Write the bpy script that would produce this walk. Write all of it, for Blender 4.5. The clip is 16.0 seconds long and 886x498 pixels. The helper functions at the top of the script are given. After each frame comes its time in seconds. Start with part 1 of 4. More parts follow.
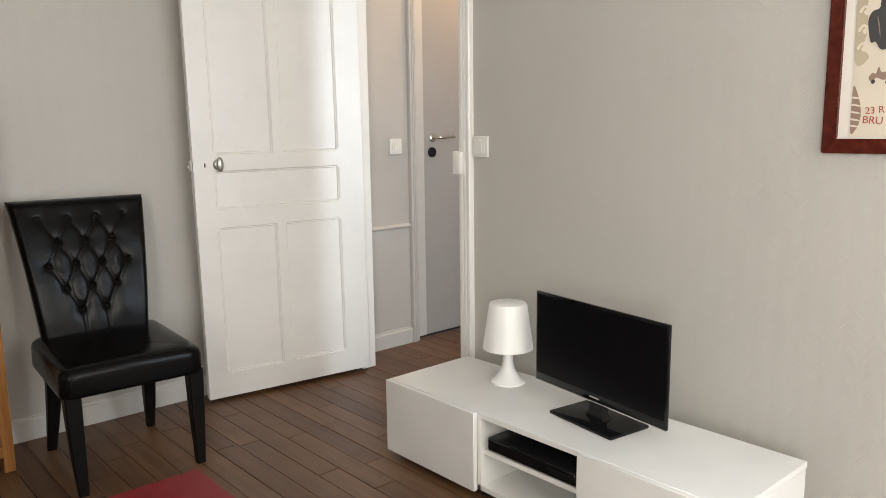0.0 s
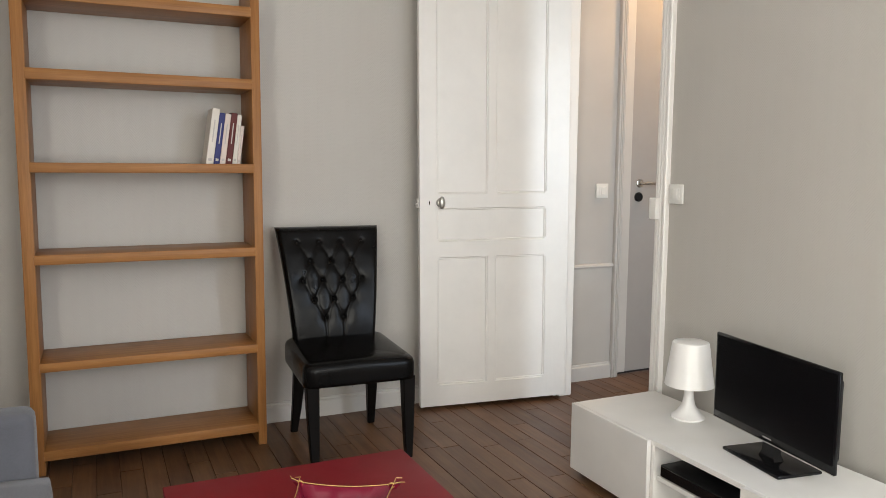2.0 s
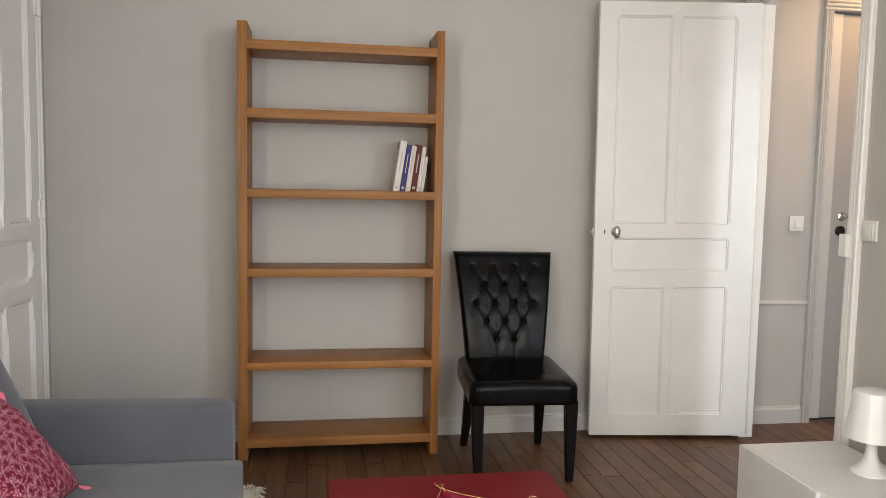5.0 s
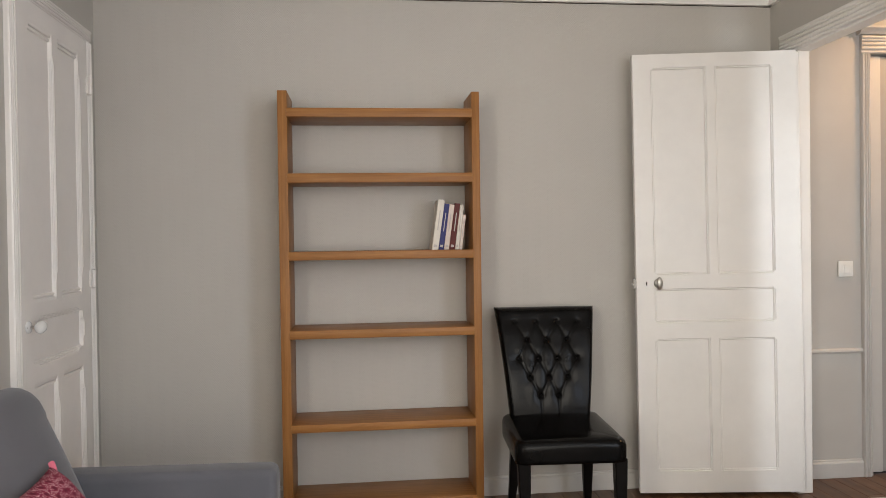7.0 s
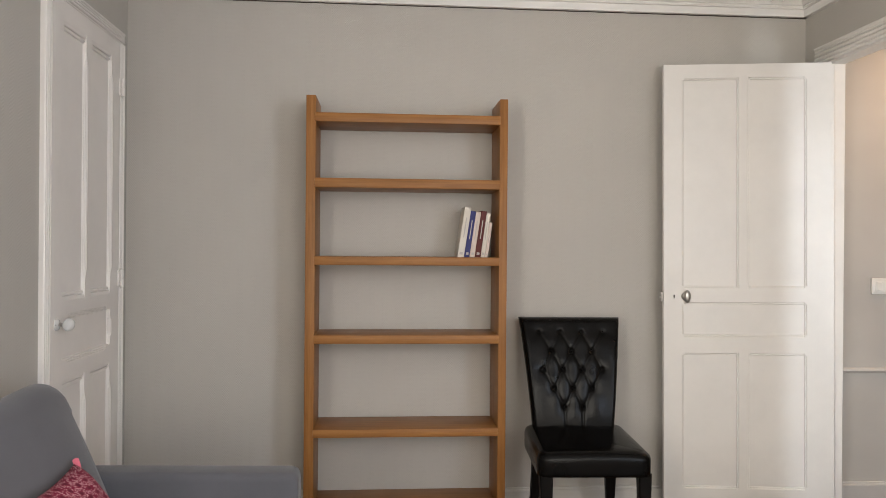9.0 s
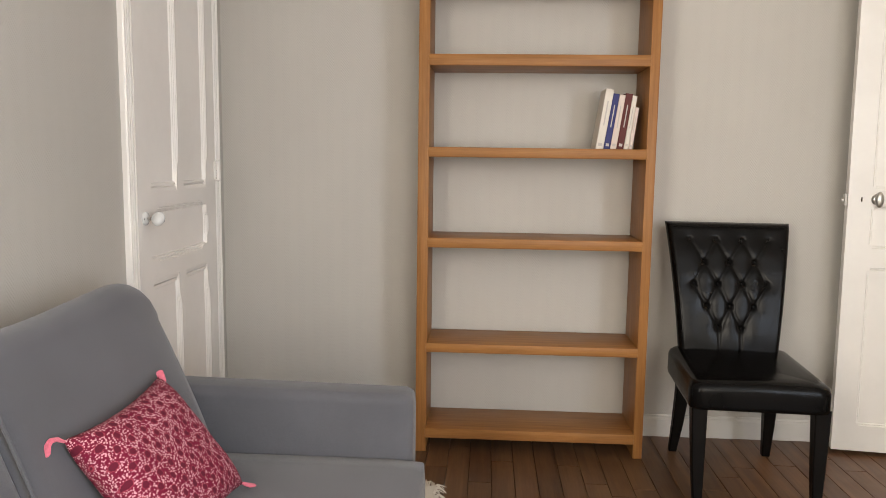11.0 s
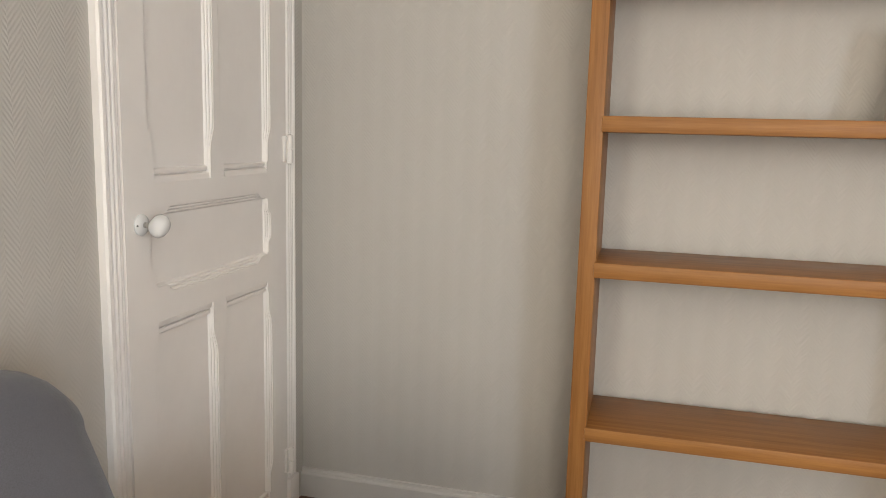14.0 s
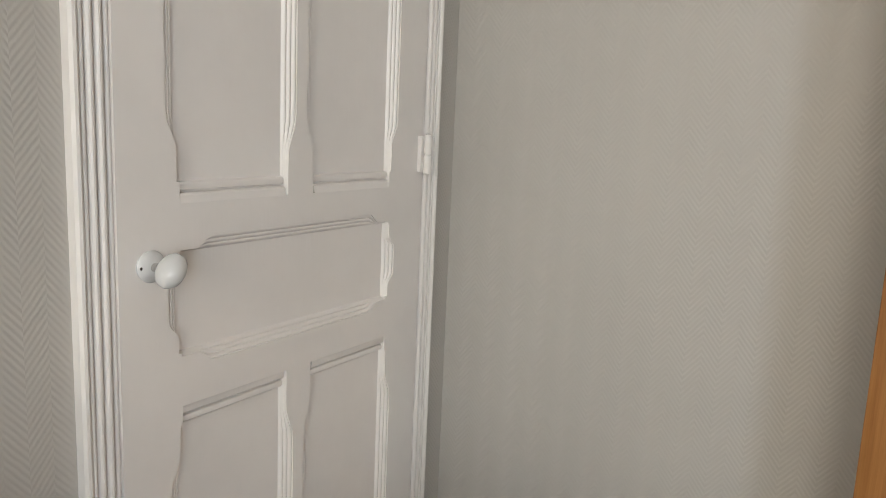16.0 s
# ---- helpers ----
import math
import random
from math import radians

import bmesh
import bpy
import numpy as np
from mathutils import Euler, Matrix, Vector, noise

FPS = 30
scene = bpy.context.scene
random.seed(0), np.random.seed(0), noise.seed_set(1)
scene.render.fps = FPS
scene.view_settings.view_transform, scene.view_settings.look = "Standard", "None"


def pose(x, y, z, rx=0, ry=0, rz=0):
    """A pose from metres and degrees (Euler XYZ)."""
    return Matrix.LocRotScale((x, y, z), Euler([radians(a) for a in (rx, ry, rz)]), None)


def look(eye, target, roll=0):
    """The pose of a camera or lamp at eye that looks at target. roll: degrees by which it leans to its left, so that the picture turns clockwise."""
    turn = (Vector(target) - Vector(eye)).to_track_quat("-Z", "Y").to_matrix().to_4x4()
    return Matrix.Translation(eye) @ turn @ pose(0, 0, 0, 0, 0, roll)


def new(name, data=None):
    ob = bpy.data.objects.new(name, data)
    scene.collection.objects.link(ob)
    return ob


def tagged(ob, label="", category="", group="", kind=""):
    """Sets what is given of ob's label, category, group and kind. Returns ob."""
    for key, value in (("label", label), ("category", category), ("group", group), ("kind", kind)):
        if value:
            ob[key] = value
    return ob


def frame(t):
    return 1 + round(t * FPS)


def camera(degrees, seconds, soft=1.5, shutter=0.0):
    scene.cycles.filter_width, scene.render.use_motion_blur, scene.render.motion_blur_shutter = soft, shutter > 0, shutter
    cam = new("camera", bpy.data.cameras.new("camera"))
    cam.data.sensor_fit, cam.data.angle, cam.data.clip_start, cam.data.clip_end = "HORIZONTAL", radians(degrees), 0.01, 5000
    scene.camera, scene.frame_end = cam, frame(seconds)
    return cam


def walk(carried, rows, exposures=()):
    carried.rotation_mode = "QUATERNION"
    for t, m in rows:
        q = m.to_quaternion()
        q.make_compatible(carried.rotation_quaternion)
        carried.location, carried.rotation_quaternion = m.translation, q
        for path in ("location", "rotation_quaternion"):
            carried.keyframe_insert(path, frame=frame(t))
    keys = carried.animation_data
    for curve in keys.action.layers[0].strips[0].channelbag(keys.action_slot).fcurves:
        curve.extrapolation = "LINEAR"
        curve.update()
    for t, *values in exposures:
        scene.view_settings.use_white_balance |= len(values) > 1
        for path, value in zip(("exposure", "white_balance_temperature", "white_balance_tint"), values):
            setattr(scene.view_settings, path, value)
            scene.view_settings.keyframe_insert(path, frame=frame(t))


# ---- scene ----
cam = camera(60.8, 16.0, soft=0.7)
PATH = [
    (0, (0.141, 0.279, 1.172), (1.457, 1.75, 0.852), -0.7),
    (0.5, (0.067, 0.211, 1.182), (1.32, 1.738, 0.873), -0.6),
    (1, (0.067, 0.116, 1.186), (1.166, 1.765, 0.919), -0.4),
    (1.5, (0.068, -0.006, 1.189), (1.004, 1.744, 0.946), -0.0),
    (2, (0.037, -0.05, 1.2), (0.873, 1.754, 0.983), 0.4),
    (2.5, (-0.003, -0.065, 1.198), (0.801, 1.756, 1.002), 0.7),
    (3, (-0.022, -0.094, 1.195), (0.738, 1.747, 1.011), 0.6),
    (3.5, (0.043, -0.136, 1.193), (0.656, 1.76, 1.026), 0.7),
    (4, (0.098, -0.192, 1.198), (0.578, 1.742, 1.026), 1.1),
    (6.5, (0.15, -0.221, 1.287), (0.38, 1.762, 1.168), -0.3),
    (7, (0.145, -0.223, 1.249), (0.36, 1.766, 1.225), -0.8),
    (7.5, (0.144, -0.217, 1.241), (0.353, 1.771, 1.294), -0.5),
    (8, (0.154, -0.229, 1.271), (0.339, 1.762, 1.327), 0.1),
    (10.5, (0.077, 0.07, 1.177), (0.089, 2.061, 0.987), 0.4),
    (11, (0.056, 0.253, 1.167), (-0.059, 2.235, 0.925), 0.8),
    (11.5, (-0.004, 0.413, 1.152), (-0.238, 2.381, 0.882), 1.3),
    (12, (-0.074, 0.585, 1.169), (-0.299, 2.551, 0.88), 1.1),
    (12.5, (-0.08, 0.739, 1.16), (-0.336, 2.7, 0.858), 0.7),
    (13, (-0.039, 0.951, 1.169), (-0.458, 2.883, 0.867), 1.2),
    (13.5, (-0.031, 1.113, 1.162), (-0.53, 3.024, 0.844), 1.7),
    (14, (-0.069, 1.317, 1.155), (-0.573, 3.228, 0.852), 1.5),
    (14.5, (-0.099, 1.482, 1.15), (-0.649, 3.383, 0.863), 1.4),
    (15, (-0.087, 1.678, 1.158), (-0.843, 3.509, 0.88), 1.7),
    (15.5, (-0.096, 1.822, 1.164), (-1.049, 3.556, 0.858), 1.6),
    (16, (-0.176, 1.993, 1.165), (-1.239, 3.659, 0.834), 2.5),
]
EXPOSURES = [(0.0, -0.28, 6550, 9), (1.5, -0.28, 6500, 9), (4.0, -0.33, 6550, 10), (6.5, -0.44, 6800, 12), (8.0, -0.48, 6800, 12), (10.5, -0.16, 6950, 12), (12.0, 0.15, 7150, 12), (14.5, -0.08, 7150, 10), (16.0, -0.15, 6850, 8)]
walk(cam, [(t, look(eye, target, roll)) for t, eye, target, roll in PATH], EXPOSURES)

# ---- world and lights ----
world = bpy.data.worlds.new("world")
scene.world = world
world.use_nodes = True
wn = world.node_tree.nodes
sky = wn.new("ShaderNodeTexSky")
sky.sky_type = "NISHITA"
sky.sun_disc = False
sky.sun_elevation = radians(38)
sky.sun_rotation = radians(100)
world.node_tree.links.new(sky.outputs[0], wn["Background"].inputs[0])
wn["Background"].inputs[1].default_value = 0.12


def area_lamp(name, m, w, h, power, color):
    data = bpy.data.lights.new(name, "AREA")
    data.shape, data.size, data.size_y, data.energy, data.color = "RECTANGLE", w, h, power, color
    ob = new(name, data)
    ob.matrix_basis = m
    return ob


# Daylight in the tall window behind the walker, in two added side windows and in the hall, and the warm hall lamp.
Y_S = -1.75
WIN_X0, WIN_X1, WIN_SILL, WIN_TOP = 0.40, 1.60, 0.55, 2.32
HALL_X1, HALL_Y0 = 4.1, 0.75
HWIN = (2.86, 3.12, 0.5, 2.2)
X_W, X_E = -1.065, 2.22
# Span of the made-up openings in the east and west walls.
SWY0, SWY1 = -1.35, -0.2
SWY = (SWY0 + SWY1) / 2
WX, WZ = (WIN_X0 + WIN_X1) / 2, (WIN_SILL + WIN_TOP) / 2
area_lamp("unseen_window_light", look((WX, Y_S - 0.02, WZ), (WX, 3.0, WZ)), WIN_X1 - WIN_X0 - 0.08, WIN_TOP - WIN_SILL - 0.08, 56, (1.0, 0.96, 0.875))
# Two lamps in invented side windows, added to brighten the walls opposite them.
area_lamp("unseen_window_light", look((X_E + 0.05, SWY, WZ), (X_W, SWY + 0.4, WZ)), 1.05, WIN_TOP - WIN_SILL - 0.08, 90, (0.68, 0.81, 1.0))
area_lamp("unseen_window_light", look((X_W - 0.05, SWY, WZ), (X_E, SWY + 0.4, WZ)), 1.05, WIN_TOP - WIN_SILL - 0.08, 104, (1.0, 0.97, 0.895))
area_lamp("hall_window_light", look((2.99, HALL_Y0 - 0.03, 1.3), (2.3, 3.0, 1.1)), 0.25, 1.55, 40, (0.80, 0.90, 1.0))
area_lamp("hall_light", look((3.2, 3.0, 2.46), (3.1, 3.1, 0.0)), 0.2, 0.2, 16, (1.0, 0.60, 0.28))


# ---- materials ----
def mat(name, color, rough=0.5, metal=0.0, spec=0.5):
    m = bpy.data.materials.new(name)
    m.use_nodes = True
    b = m.node_tree.nodes["Principled BSDF"]
    b.inputs["Base Color"].default_value = (*color, 1)
    b.inputs["Roughness"].default_value = rough
    b.inputs["Metallic"].default_value = metal
    b.inputs["Specular IOR Level"].default_value = spec
    return m


class Nodes:
    """Short calls for building a node tree."""

    def __init__(self, m):
        self.t = m.node_tree
        self.b = self.t.nodes["Principled BSDF"]

    def add(self, kind, **kw):
        n = self.t.nodes.new(kind)
        for k, v in kw.items():
            if k == "operation":
                n.operation = v
            elif k == "blend_type":
                n.blend_type = v
            elif k == "data_type":
                n.data_type = v
            elif k == "feature":
                n.feature = v
        return n

    def link(self, a, b):
        self.t.links.new(a, b)

    def math(self, op, a, b=None, c=None):
        n = self.add("ShaderNodeMath", operation=op)
        for i, v in enumerate((a, b, c)):
            if v is None:
                continue
            if isinstance(v, (int, float)):
                n.inputs[i].default_value = v
            else:
                self.link(v, n.inputs[i])
        return n.outputs[0]

    def noise(self, scale, detail=3.0, vec=None, rough=0.5):
        n = self.add("ShaderNodeTexNoise")
        n.inputs["Scale"].default_value, n.inputs["Detail"].default_value = scale, detail
        n.inputs["Roughness"].default_value = rough
        if vec is not None:
            self.link(vec, n.inputs["Vector"])
        return n.outputs["Fac"]

    def mapped(self, scale, kind="Object"):
        c = self.add("ShaderNodeTexCoord")
        m = self.add("ShaderNodeMapping")
        m.inputs["Scale"].default_value = scale
        self.link(c.outputs[kind], m.inputs["Vector"])
        return m.outputs[0]

    def place(self):
        g = self.add("ShaderNodeNewGeometry")
        s = self.add("ShaderNodeSeparateXYZ")
        self.link(g.outputs["Position"], s.inputs[0])
        return g.outputs["Position"], s.outputs

    def ramp(self, fac, stops):
        n = self.add("ShaderNodeValToRGB")
        e = n.color_ramp.elements
        while len(e) < len(stops):
            e.new(0.5)
        for el, (p, c) in zip(e, stops):
            el.position, el.color = p, (*c, 1)
        self.link(fac, n.inputs[0])
        return n.outputs[0]

    def base(self, col):
        self.link(col, self.b.inputs["Base Color"])

    def rough(self, fac, lo, hi):
        n = self.add("ShaderNodeMapRange")
        self.link(fac, n.inputs[0])
        n.inputs[3].default_value, n.inputs[4].default_value = lo, hi
        self.link(n.outputs[0], self.b.inputs["Roughness"])

    def bump(self, h, strength, dist):
        n = self.add("ShaderNodeBump")
        n.inputs["Strength"].default_value, n.inputs["Distance"].default_value = strength, dist
        self.link(h, n.inputs["Height"])
        self.link(n.outputs[0], self.b.inputs["Normal"])


def shade(c, f):
    return tuple(min(1.0, v * f) for v in c)


def wallpaper():
    """Painted paper with an embossed upright herringbone, columns 3 cm wide."""
    c = (0.485, 0.464, 0.428)
    m = mat("herringbone_wallpaper", c, 0.62)
    n = Nodes(m)
    pos, p = n.place()
    u = n.math("ADD", p[0], p[1])
    tri = n.math("PINGPONG", u, 0.031)
    v = n.math("ADD", p[2], n.math("MULTIPLY", tri, 1.25))
    wob = n.math("MULTIPLY", n.noise(40, 2, pos), 0.004)
    wave = n.math("SINE", n.math("MULTIPLY", n.math("ADD", v, wob), 2 * math.pi / 0.0118))
    amp = n.math("ADD", n.math("MULTIPLY", n.noise(9, 3, pos), 0.9), 0.2)
    h = n.math("ADD", n.math("MULTIPLY", wave, amp), n.math("MULTIPLY", n.noise(300, 2, pos), 0.6))
    n.bump(h, 0.22, 0.0014)
    n.base(n.ramp(n.noise(1.3, 4, pos), [(0.3, shade(c, 0.965)), (0.7, shade(c, 1.03))]))
    n.rough(n.noise(6, 3, pos), 0.52, 0.68)
    return m


def gloss_paint(name, c, lo=0.24, hi=0.42, relief=0.25):
    """Brushed gloss paint: faint brush marks, dust and uneven gloss."""
    m = mat(name, c, 0.35)
    n = Nodes(m)
    pos, p = n.place()
    brush = n.noise(1.0, 4, n.mapped((70, 70, 3)))
    n.bump(n.math("ADD", brush, n.math("MULTIPLY", n.noise(35, 3, pos), 0.7)), relief, 0.0012)
    n.base(n.ramp(n.noise(4, 5, pos, 0.65), [(0.25, shade(c, 0.94)), (0.55, c), (0.8, shade(c, 1.03))]))
    n.rough(n.noise(7, 4, pos), lo, hi)
    return m


def timber(name, dark, light, grain=(1, 1, 1), lo=0.3, hi=0.5, relief=0.15, vary=0.0, spec=0.22):
    """Wood with grain along the axis whose scale is small."""
    m = mat(name, light, 0.4, 0, spec)
    n = Nodes(m)
    vec = n.mapped(grain)
    info = n.add("ShaderNodeObjectInfo")
    off = n.add("ShaderNodeVectorMath", operation="ADD")
    comb = n.add("ShaderNodeCombineXYZ")
    for i, k in enumerate((7.0, 13.0, 19.0)):
        n.link(n.math("MULTIPLY", info.outputs["Random"], k), comb.inputs[i])
    n.link(vec, off.inputs[0])
    n.link(comb.outputs[0], off.inputs[1])
    g = n.noise(1.0, 6, off.outputs[0], 0.62)
    fine = n.noise(5.0, 4, off.outputs[0], 0.7)
    f = n.math("ADD", n.math("MULTIPLY", g, 0.7), n.math("MULTIPLY", fine, 0.3))
    if vary:
        f = n.math("ADD", f, n.math("MULTIPLY", n.math("SUBTRACT", info.outputs["Random"], 0.5), vary))
    mid = tuple((a + b) / 2 for a, b in zip(dark, light))
    n.base(n.ramp(f, [(0.3, dark), (0.5, mid), (0.68, light)]))
    n.bump(f, relief, 0.002)
    n.rough(n.noise(9, 3, n.mapped((1, 1, 1))), lo, hi)
    return m


def cloth(name, c, weave=900.0, rough=0.95, relief=0.3, sheen=0.25):
    m = mat(name, c, rough, 0, 0.2)
    n = Nodes(m)
    pos, p = n.place()
    w = n.math("ADD", n.noise(weave, 2, pos), n.math("MULTIPLY", n.noise(60, 3, pos), 0.4))
    n.bump(w, relief, 0.0015)
    n.base(n.ramp(n.math("ADD", n.math("MULTIPLY", n.noise(weave * 0.6, 2, pos), 0.6), n.math("MULTIPLY", n.noise(5, 3, pos), 0.4)),
                  [(0.35, shade(c, 0.82)), (0.65, shade(c, 1.12))]))
    n.b.inputs["Sheen Weight"].default_value = sheen
    n.b.inputs["Sheen Roughness"].default_value = 0.5
    return m


def leather():
    c = (0.003, 0.0028, 0.0027)
    m = mat("black_leatherette", c, 0.2, 0, 0.11)
    n = Nodes(m)
    pos, p = n.place()
    v = n.add("ShaderNodeTexVoronoi")
    v.inputs["Scale"].default_value = 520
    n.link(pos, v.inputs["Vector"])
    n.bump(n.math("ADD", n.math("MULTIPLY", v.outputs["Distance"], 0.5), n.noise(28, 3, pos)), 0.10, 0.0022)
    n.rough(n.noise(14, 4, pos), 0.10, 0.21)
    n.base(n.ramp(n.noise(9, 3, pos), [(0.3, c), (0.75, (0.0055, 0.005, 0.0048))]))
    return m


def plain(name, c, lo=0.3, hi=0.5, metal=0.0, scale=20.0, relief=0.08, spec=0.5):
    """A smooth surface with slight wear."""
    m = mat(name, c, lo, metal, spec)
    n = Nodes(m)
    pos, p = n.place()
    n.base(n.ramp(n.noise(scale * 0.3, 4, pos), [(0.3, shade(c, 0.93)), (0.7, shade(c, 1.05))]))
    n.rough(n.noise(scale, 4, pos), lo, hi)
    n.bump(n.noise(scale * 12, 2, pos), relief, 0.0006)
    return m


def cushion_print():
    """Woven raspberry cloth, pale flecks with staggered dark rosettes."""
    m = mat("printed_cushion_cloth", (0.4, 0.08, 0.12), 0.9, 0, 0.2)
    n = Nodes(m)
    c = n.add("ShaderNodeTexCoord")
    s = n.add("ShaderNodeSeparateXYZ")
    n.link(c.outputs["Object"], s.inputs[0])
    mp = n.mapped((1.0, 0.72, 1.0))
    fl = n.add("ShaderNodeTexVoronoi")
    fl.inputs["Scale"].default_value = 245
    fl.inputs["Randomness"].default_value = 0.8
    n.link(mp, fl.inputs["Vector"])
    pitch = 0.044
    row = n.math("FLOOR", n.math("DIVIDE", s.outputs[1], pitch * 0.5))
    shift = n.math("MULTIPLY", n.math("MODULO", n.math("ABSOLUTE", row), 2.0), pitch * 0.5)
    a = n.math("SUBTRACT", n.math("FRACT", n.math("DIVIDE", n.math("ADD", s.outputs[0], shift), pitch)), 0.5)
    b = n.math("SUBTRACT", n.math("FRACT", n.math("DIVIDE", s.outputs[1], pitch * 0.5)), 0.5)
    r = n.math("SQRT", n.math("ADD", n.math("POWER", n.math("MULTIPLY", a, pitch), 2.0), n.math("POWER", n.math("MULTIPLY", b, pitch * 0.5), 2.0)))
    r2 = n.math("ADD", r, n.math("MULTIPLY", n.math("SUBTRACT", n.noise(140, 2, c.outputs["Object"]), 0.5), 0.006))
    dark = n.math("LESS_THAN", r2, 0.0074)
    ring = n.math("MULTIPLY", n.math("GREATER_THAN", r2, 0.0074), n.math("LESS_THAN", r2, 0.0086))
    fleck = n.math("LESS_THAN", fl.outputs["Distance"], 0.405)
    m1 = n.add("ShaderNodeMix", data_type="RGBA")
    n.link(fleck, m1.inputs[0])
    m1.inputs[6].default_value, m1.inputs[7].default_value = (0.19, 0.011, 0.038, 1), (0.70, 0.37, 0.42, 1)
    m2 = n.add("ShaderNodeMix", data_type="RGBA")
    n.link(dark, m2.inputs[0])
    n.link(m1.outputs[2], m2.inputs[6])
    m2.inputs[7].default_value = (0.13, 0.012, 0.03, 1)
    m3 = n.add("ShaderNodeMix", data_type="RGBA")
    n.link(ring, m3.inputs[0])
    n.link(m2.outputs[2], m3.inputs[6])
    m3.inputs[7].default_value = (0.36, 0.05, 0.085, 1)
    n.base(m3.outputs[2])
    n.bump(n.math("ADD", fleck, n.noise(700, 2, c.outputs["Object"])), 0.3, 0.0015)
    return m


def spun(name, c, lo, hi):
    return plain(name, c, lo, hi, 1.0, 60.0, 0.05)


PAPER = wallpaper()
WHITE = gloss_paint("white_gloss_paint", (0.78, 0.76, 0.73))
CREAM = gloss_paint("off_white_gloss_paint", (0.80, 0.768, 0.738), 0.28, 0.45)
BASE = gloss_paint("pale_grey_paint", (0.56, 0.54, 0.51), 0.35, 0.5)
GREYDOOR = gloss_paint("grey_door_paint", (0.36, 0.34, 0.32), 0.35, 0.55, 0.1)
HALL = plain("hall_wall_paint", (0.50, 0.475, 0.44), 0.55, 0.7, 0, 8, 0.15)
HALL_TRIM = gloss_paint("pale_hall_trim_paint", (0.56, 0.54, 0.515), 0.35, 0.5)
PLASTER = plain("white_ceiling_plaster", (0.82, 0.81, 0.79), 0.7, 0.85, 0, 10, 0.2)
OAK = timber("waxed_oak_planks", (0.062, 0.027, 0.012), (0.165, 0.084, 0.039), (30, 1.6, 30), 0.30, 0.50, 0.22, vary=0.16, spec=0.45)
JOINT = plain("dark_joint_dirt", (0.03, 0.02, 0.014), 0.8, 0.95)
BEECH_Z = timber("orange_beech_upright", (0.21, 0.085, 0.024), (0.385, 0.176, 0.057), (55, 55, 2.2), 0.34, 0.5, 0.1)
BEECH_X = timber("orange_beech_shelf", (0.21, 0.085, 0.024), (0.405, 0.186, 0.060), (2.2, 55, 55), 0.3, 0.48, 0.1)
LEATHER = leather()
LEG = plain("black_stained_wood", (0.006, 0.005, 0.0045), 0.35, 0.5, spec=0.1)
MELAMINE = plain("white_melamine", (0.78, 0.765, 0.735), 0.3, 0.42, 0, 12, 0.04)
FOIL = plain("white_foil_front", (0.76, 0.745, 0.715), 0.26, 0.4, 0, 12, 0.04)
LAMP_W = plain("white_lamp_plastic", (0.86, 0.85, 0.83), 0.25, 0.36, 0, 12, 0.03)
SCREEN = plain("black_screen_glass", (0.004, 0.004, 0.005), 0.22, 0.3, 0, 6, 0.0, 0.12)
BLACK = plain("gloss_black_plastic", (0.005, 0.005, 0.006), 0.1, 0.18, 0, 10, 0.0, 0.3)
SATIN = plain("satin_black_plastic", (0.008, 0.008, 0.009), 0.32, 0.45, spec=0.3)
CHROME = spun("brushed_chrome", (0.62, 0.6, 0.57), 0.16, 0.3)
NICKEL = spun("satin_nickel", (0.50, 0.49, 0.46), 0.32, 0.42)
PORCELAIN = plain("white_porcelain", (0.66, 0.66, 0.655), 0.07, 0.14, 0, 10, 0.0)
PLASTIC_W = plain("white_switch_plastic", (0.78, 0.77, 0.73), 0.28, 0.4)
SOFA = cloth("grey_sofa_cloth", (0.108, 0.109, 0.123))
PRINT = cushion_print()
PINK = cloth("pink_tassel_yarn", (0.72, 0.17, 0.24), 500)
RED = plain("red_lacquer", (0.185, 0.0075, 0.0135), 0.42, 0.54, 0, 14, 0.06, 0.13)
WINE = cloth("wine_red_taffeta", (0.15, 0.006, 0.022), 1200, 0.4, 0.12, 0.0)
GOLD = plain("gold_cord", (0.46, 0.30, 0.10), 0.35, 0.5, 0.5, 80, 0.3)
MAHOGANY = timber("mahogany_frame", (0.05, 0.009, 0.006), (0.13, 0.026, 0.016), (30, 3, 30), 0.16, 0.3, 0.06)
POSTER = plain("cream_poster_paper", (0.70, 0.62, 0.51), 0.5, 0.65, 0, 10, 0.05)
INK_TAN = plain("tan_print_ink", (0.46, 0.385, 0.275), 0.5, 0.65)
INK_SEPIA = plain("sepia_print_ink", (0.29, 0.19, 0.145), 0.5, 0.65)
INK_DARK = plain("charcoal_print_ink", (0.045, 0.045, 0.045), 0.5, 0.65)
INK_RED = plain("red_print_ink", (0.38, 0.07, 0.045), 0.5, 0.65)
MAT_BOARD = plain("ivory_mount_board", (0.74, 0.69, 0.62), 0.6, 0.75)
SHAG = plain("ivory_rug_yarn", (0.68, 0.64, 0.56), 0.85, 0.95)
BOOK_W = plain("white_book_cover", (0.62, 0.57, 0.50), 0.35, 0.5)
BOOK_B = plain("blue_book_cover", (0.030, 0.034, 0.14), 0.3, 0.45, spec=0.15)
BOOK_R = plain("dark_red_book_cover", (0.105, 0.022, 0.020), 0.35, 0.5, spec=0.15)
BOOK_P = plain("pale_pink_book_cover", (0.60, 0.50, 0.44), 0.35, 0.5)
PAGES = plain("book_pages", (0.68, 0.62, 0.5), 0.7, 0.85)
GREY_INK = plain("grey_book_print", (0.44, 0.40, 0.37), 0.5, 0.6)


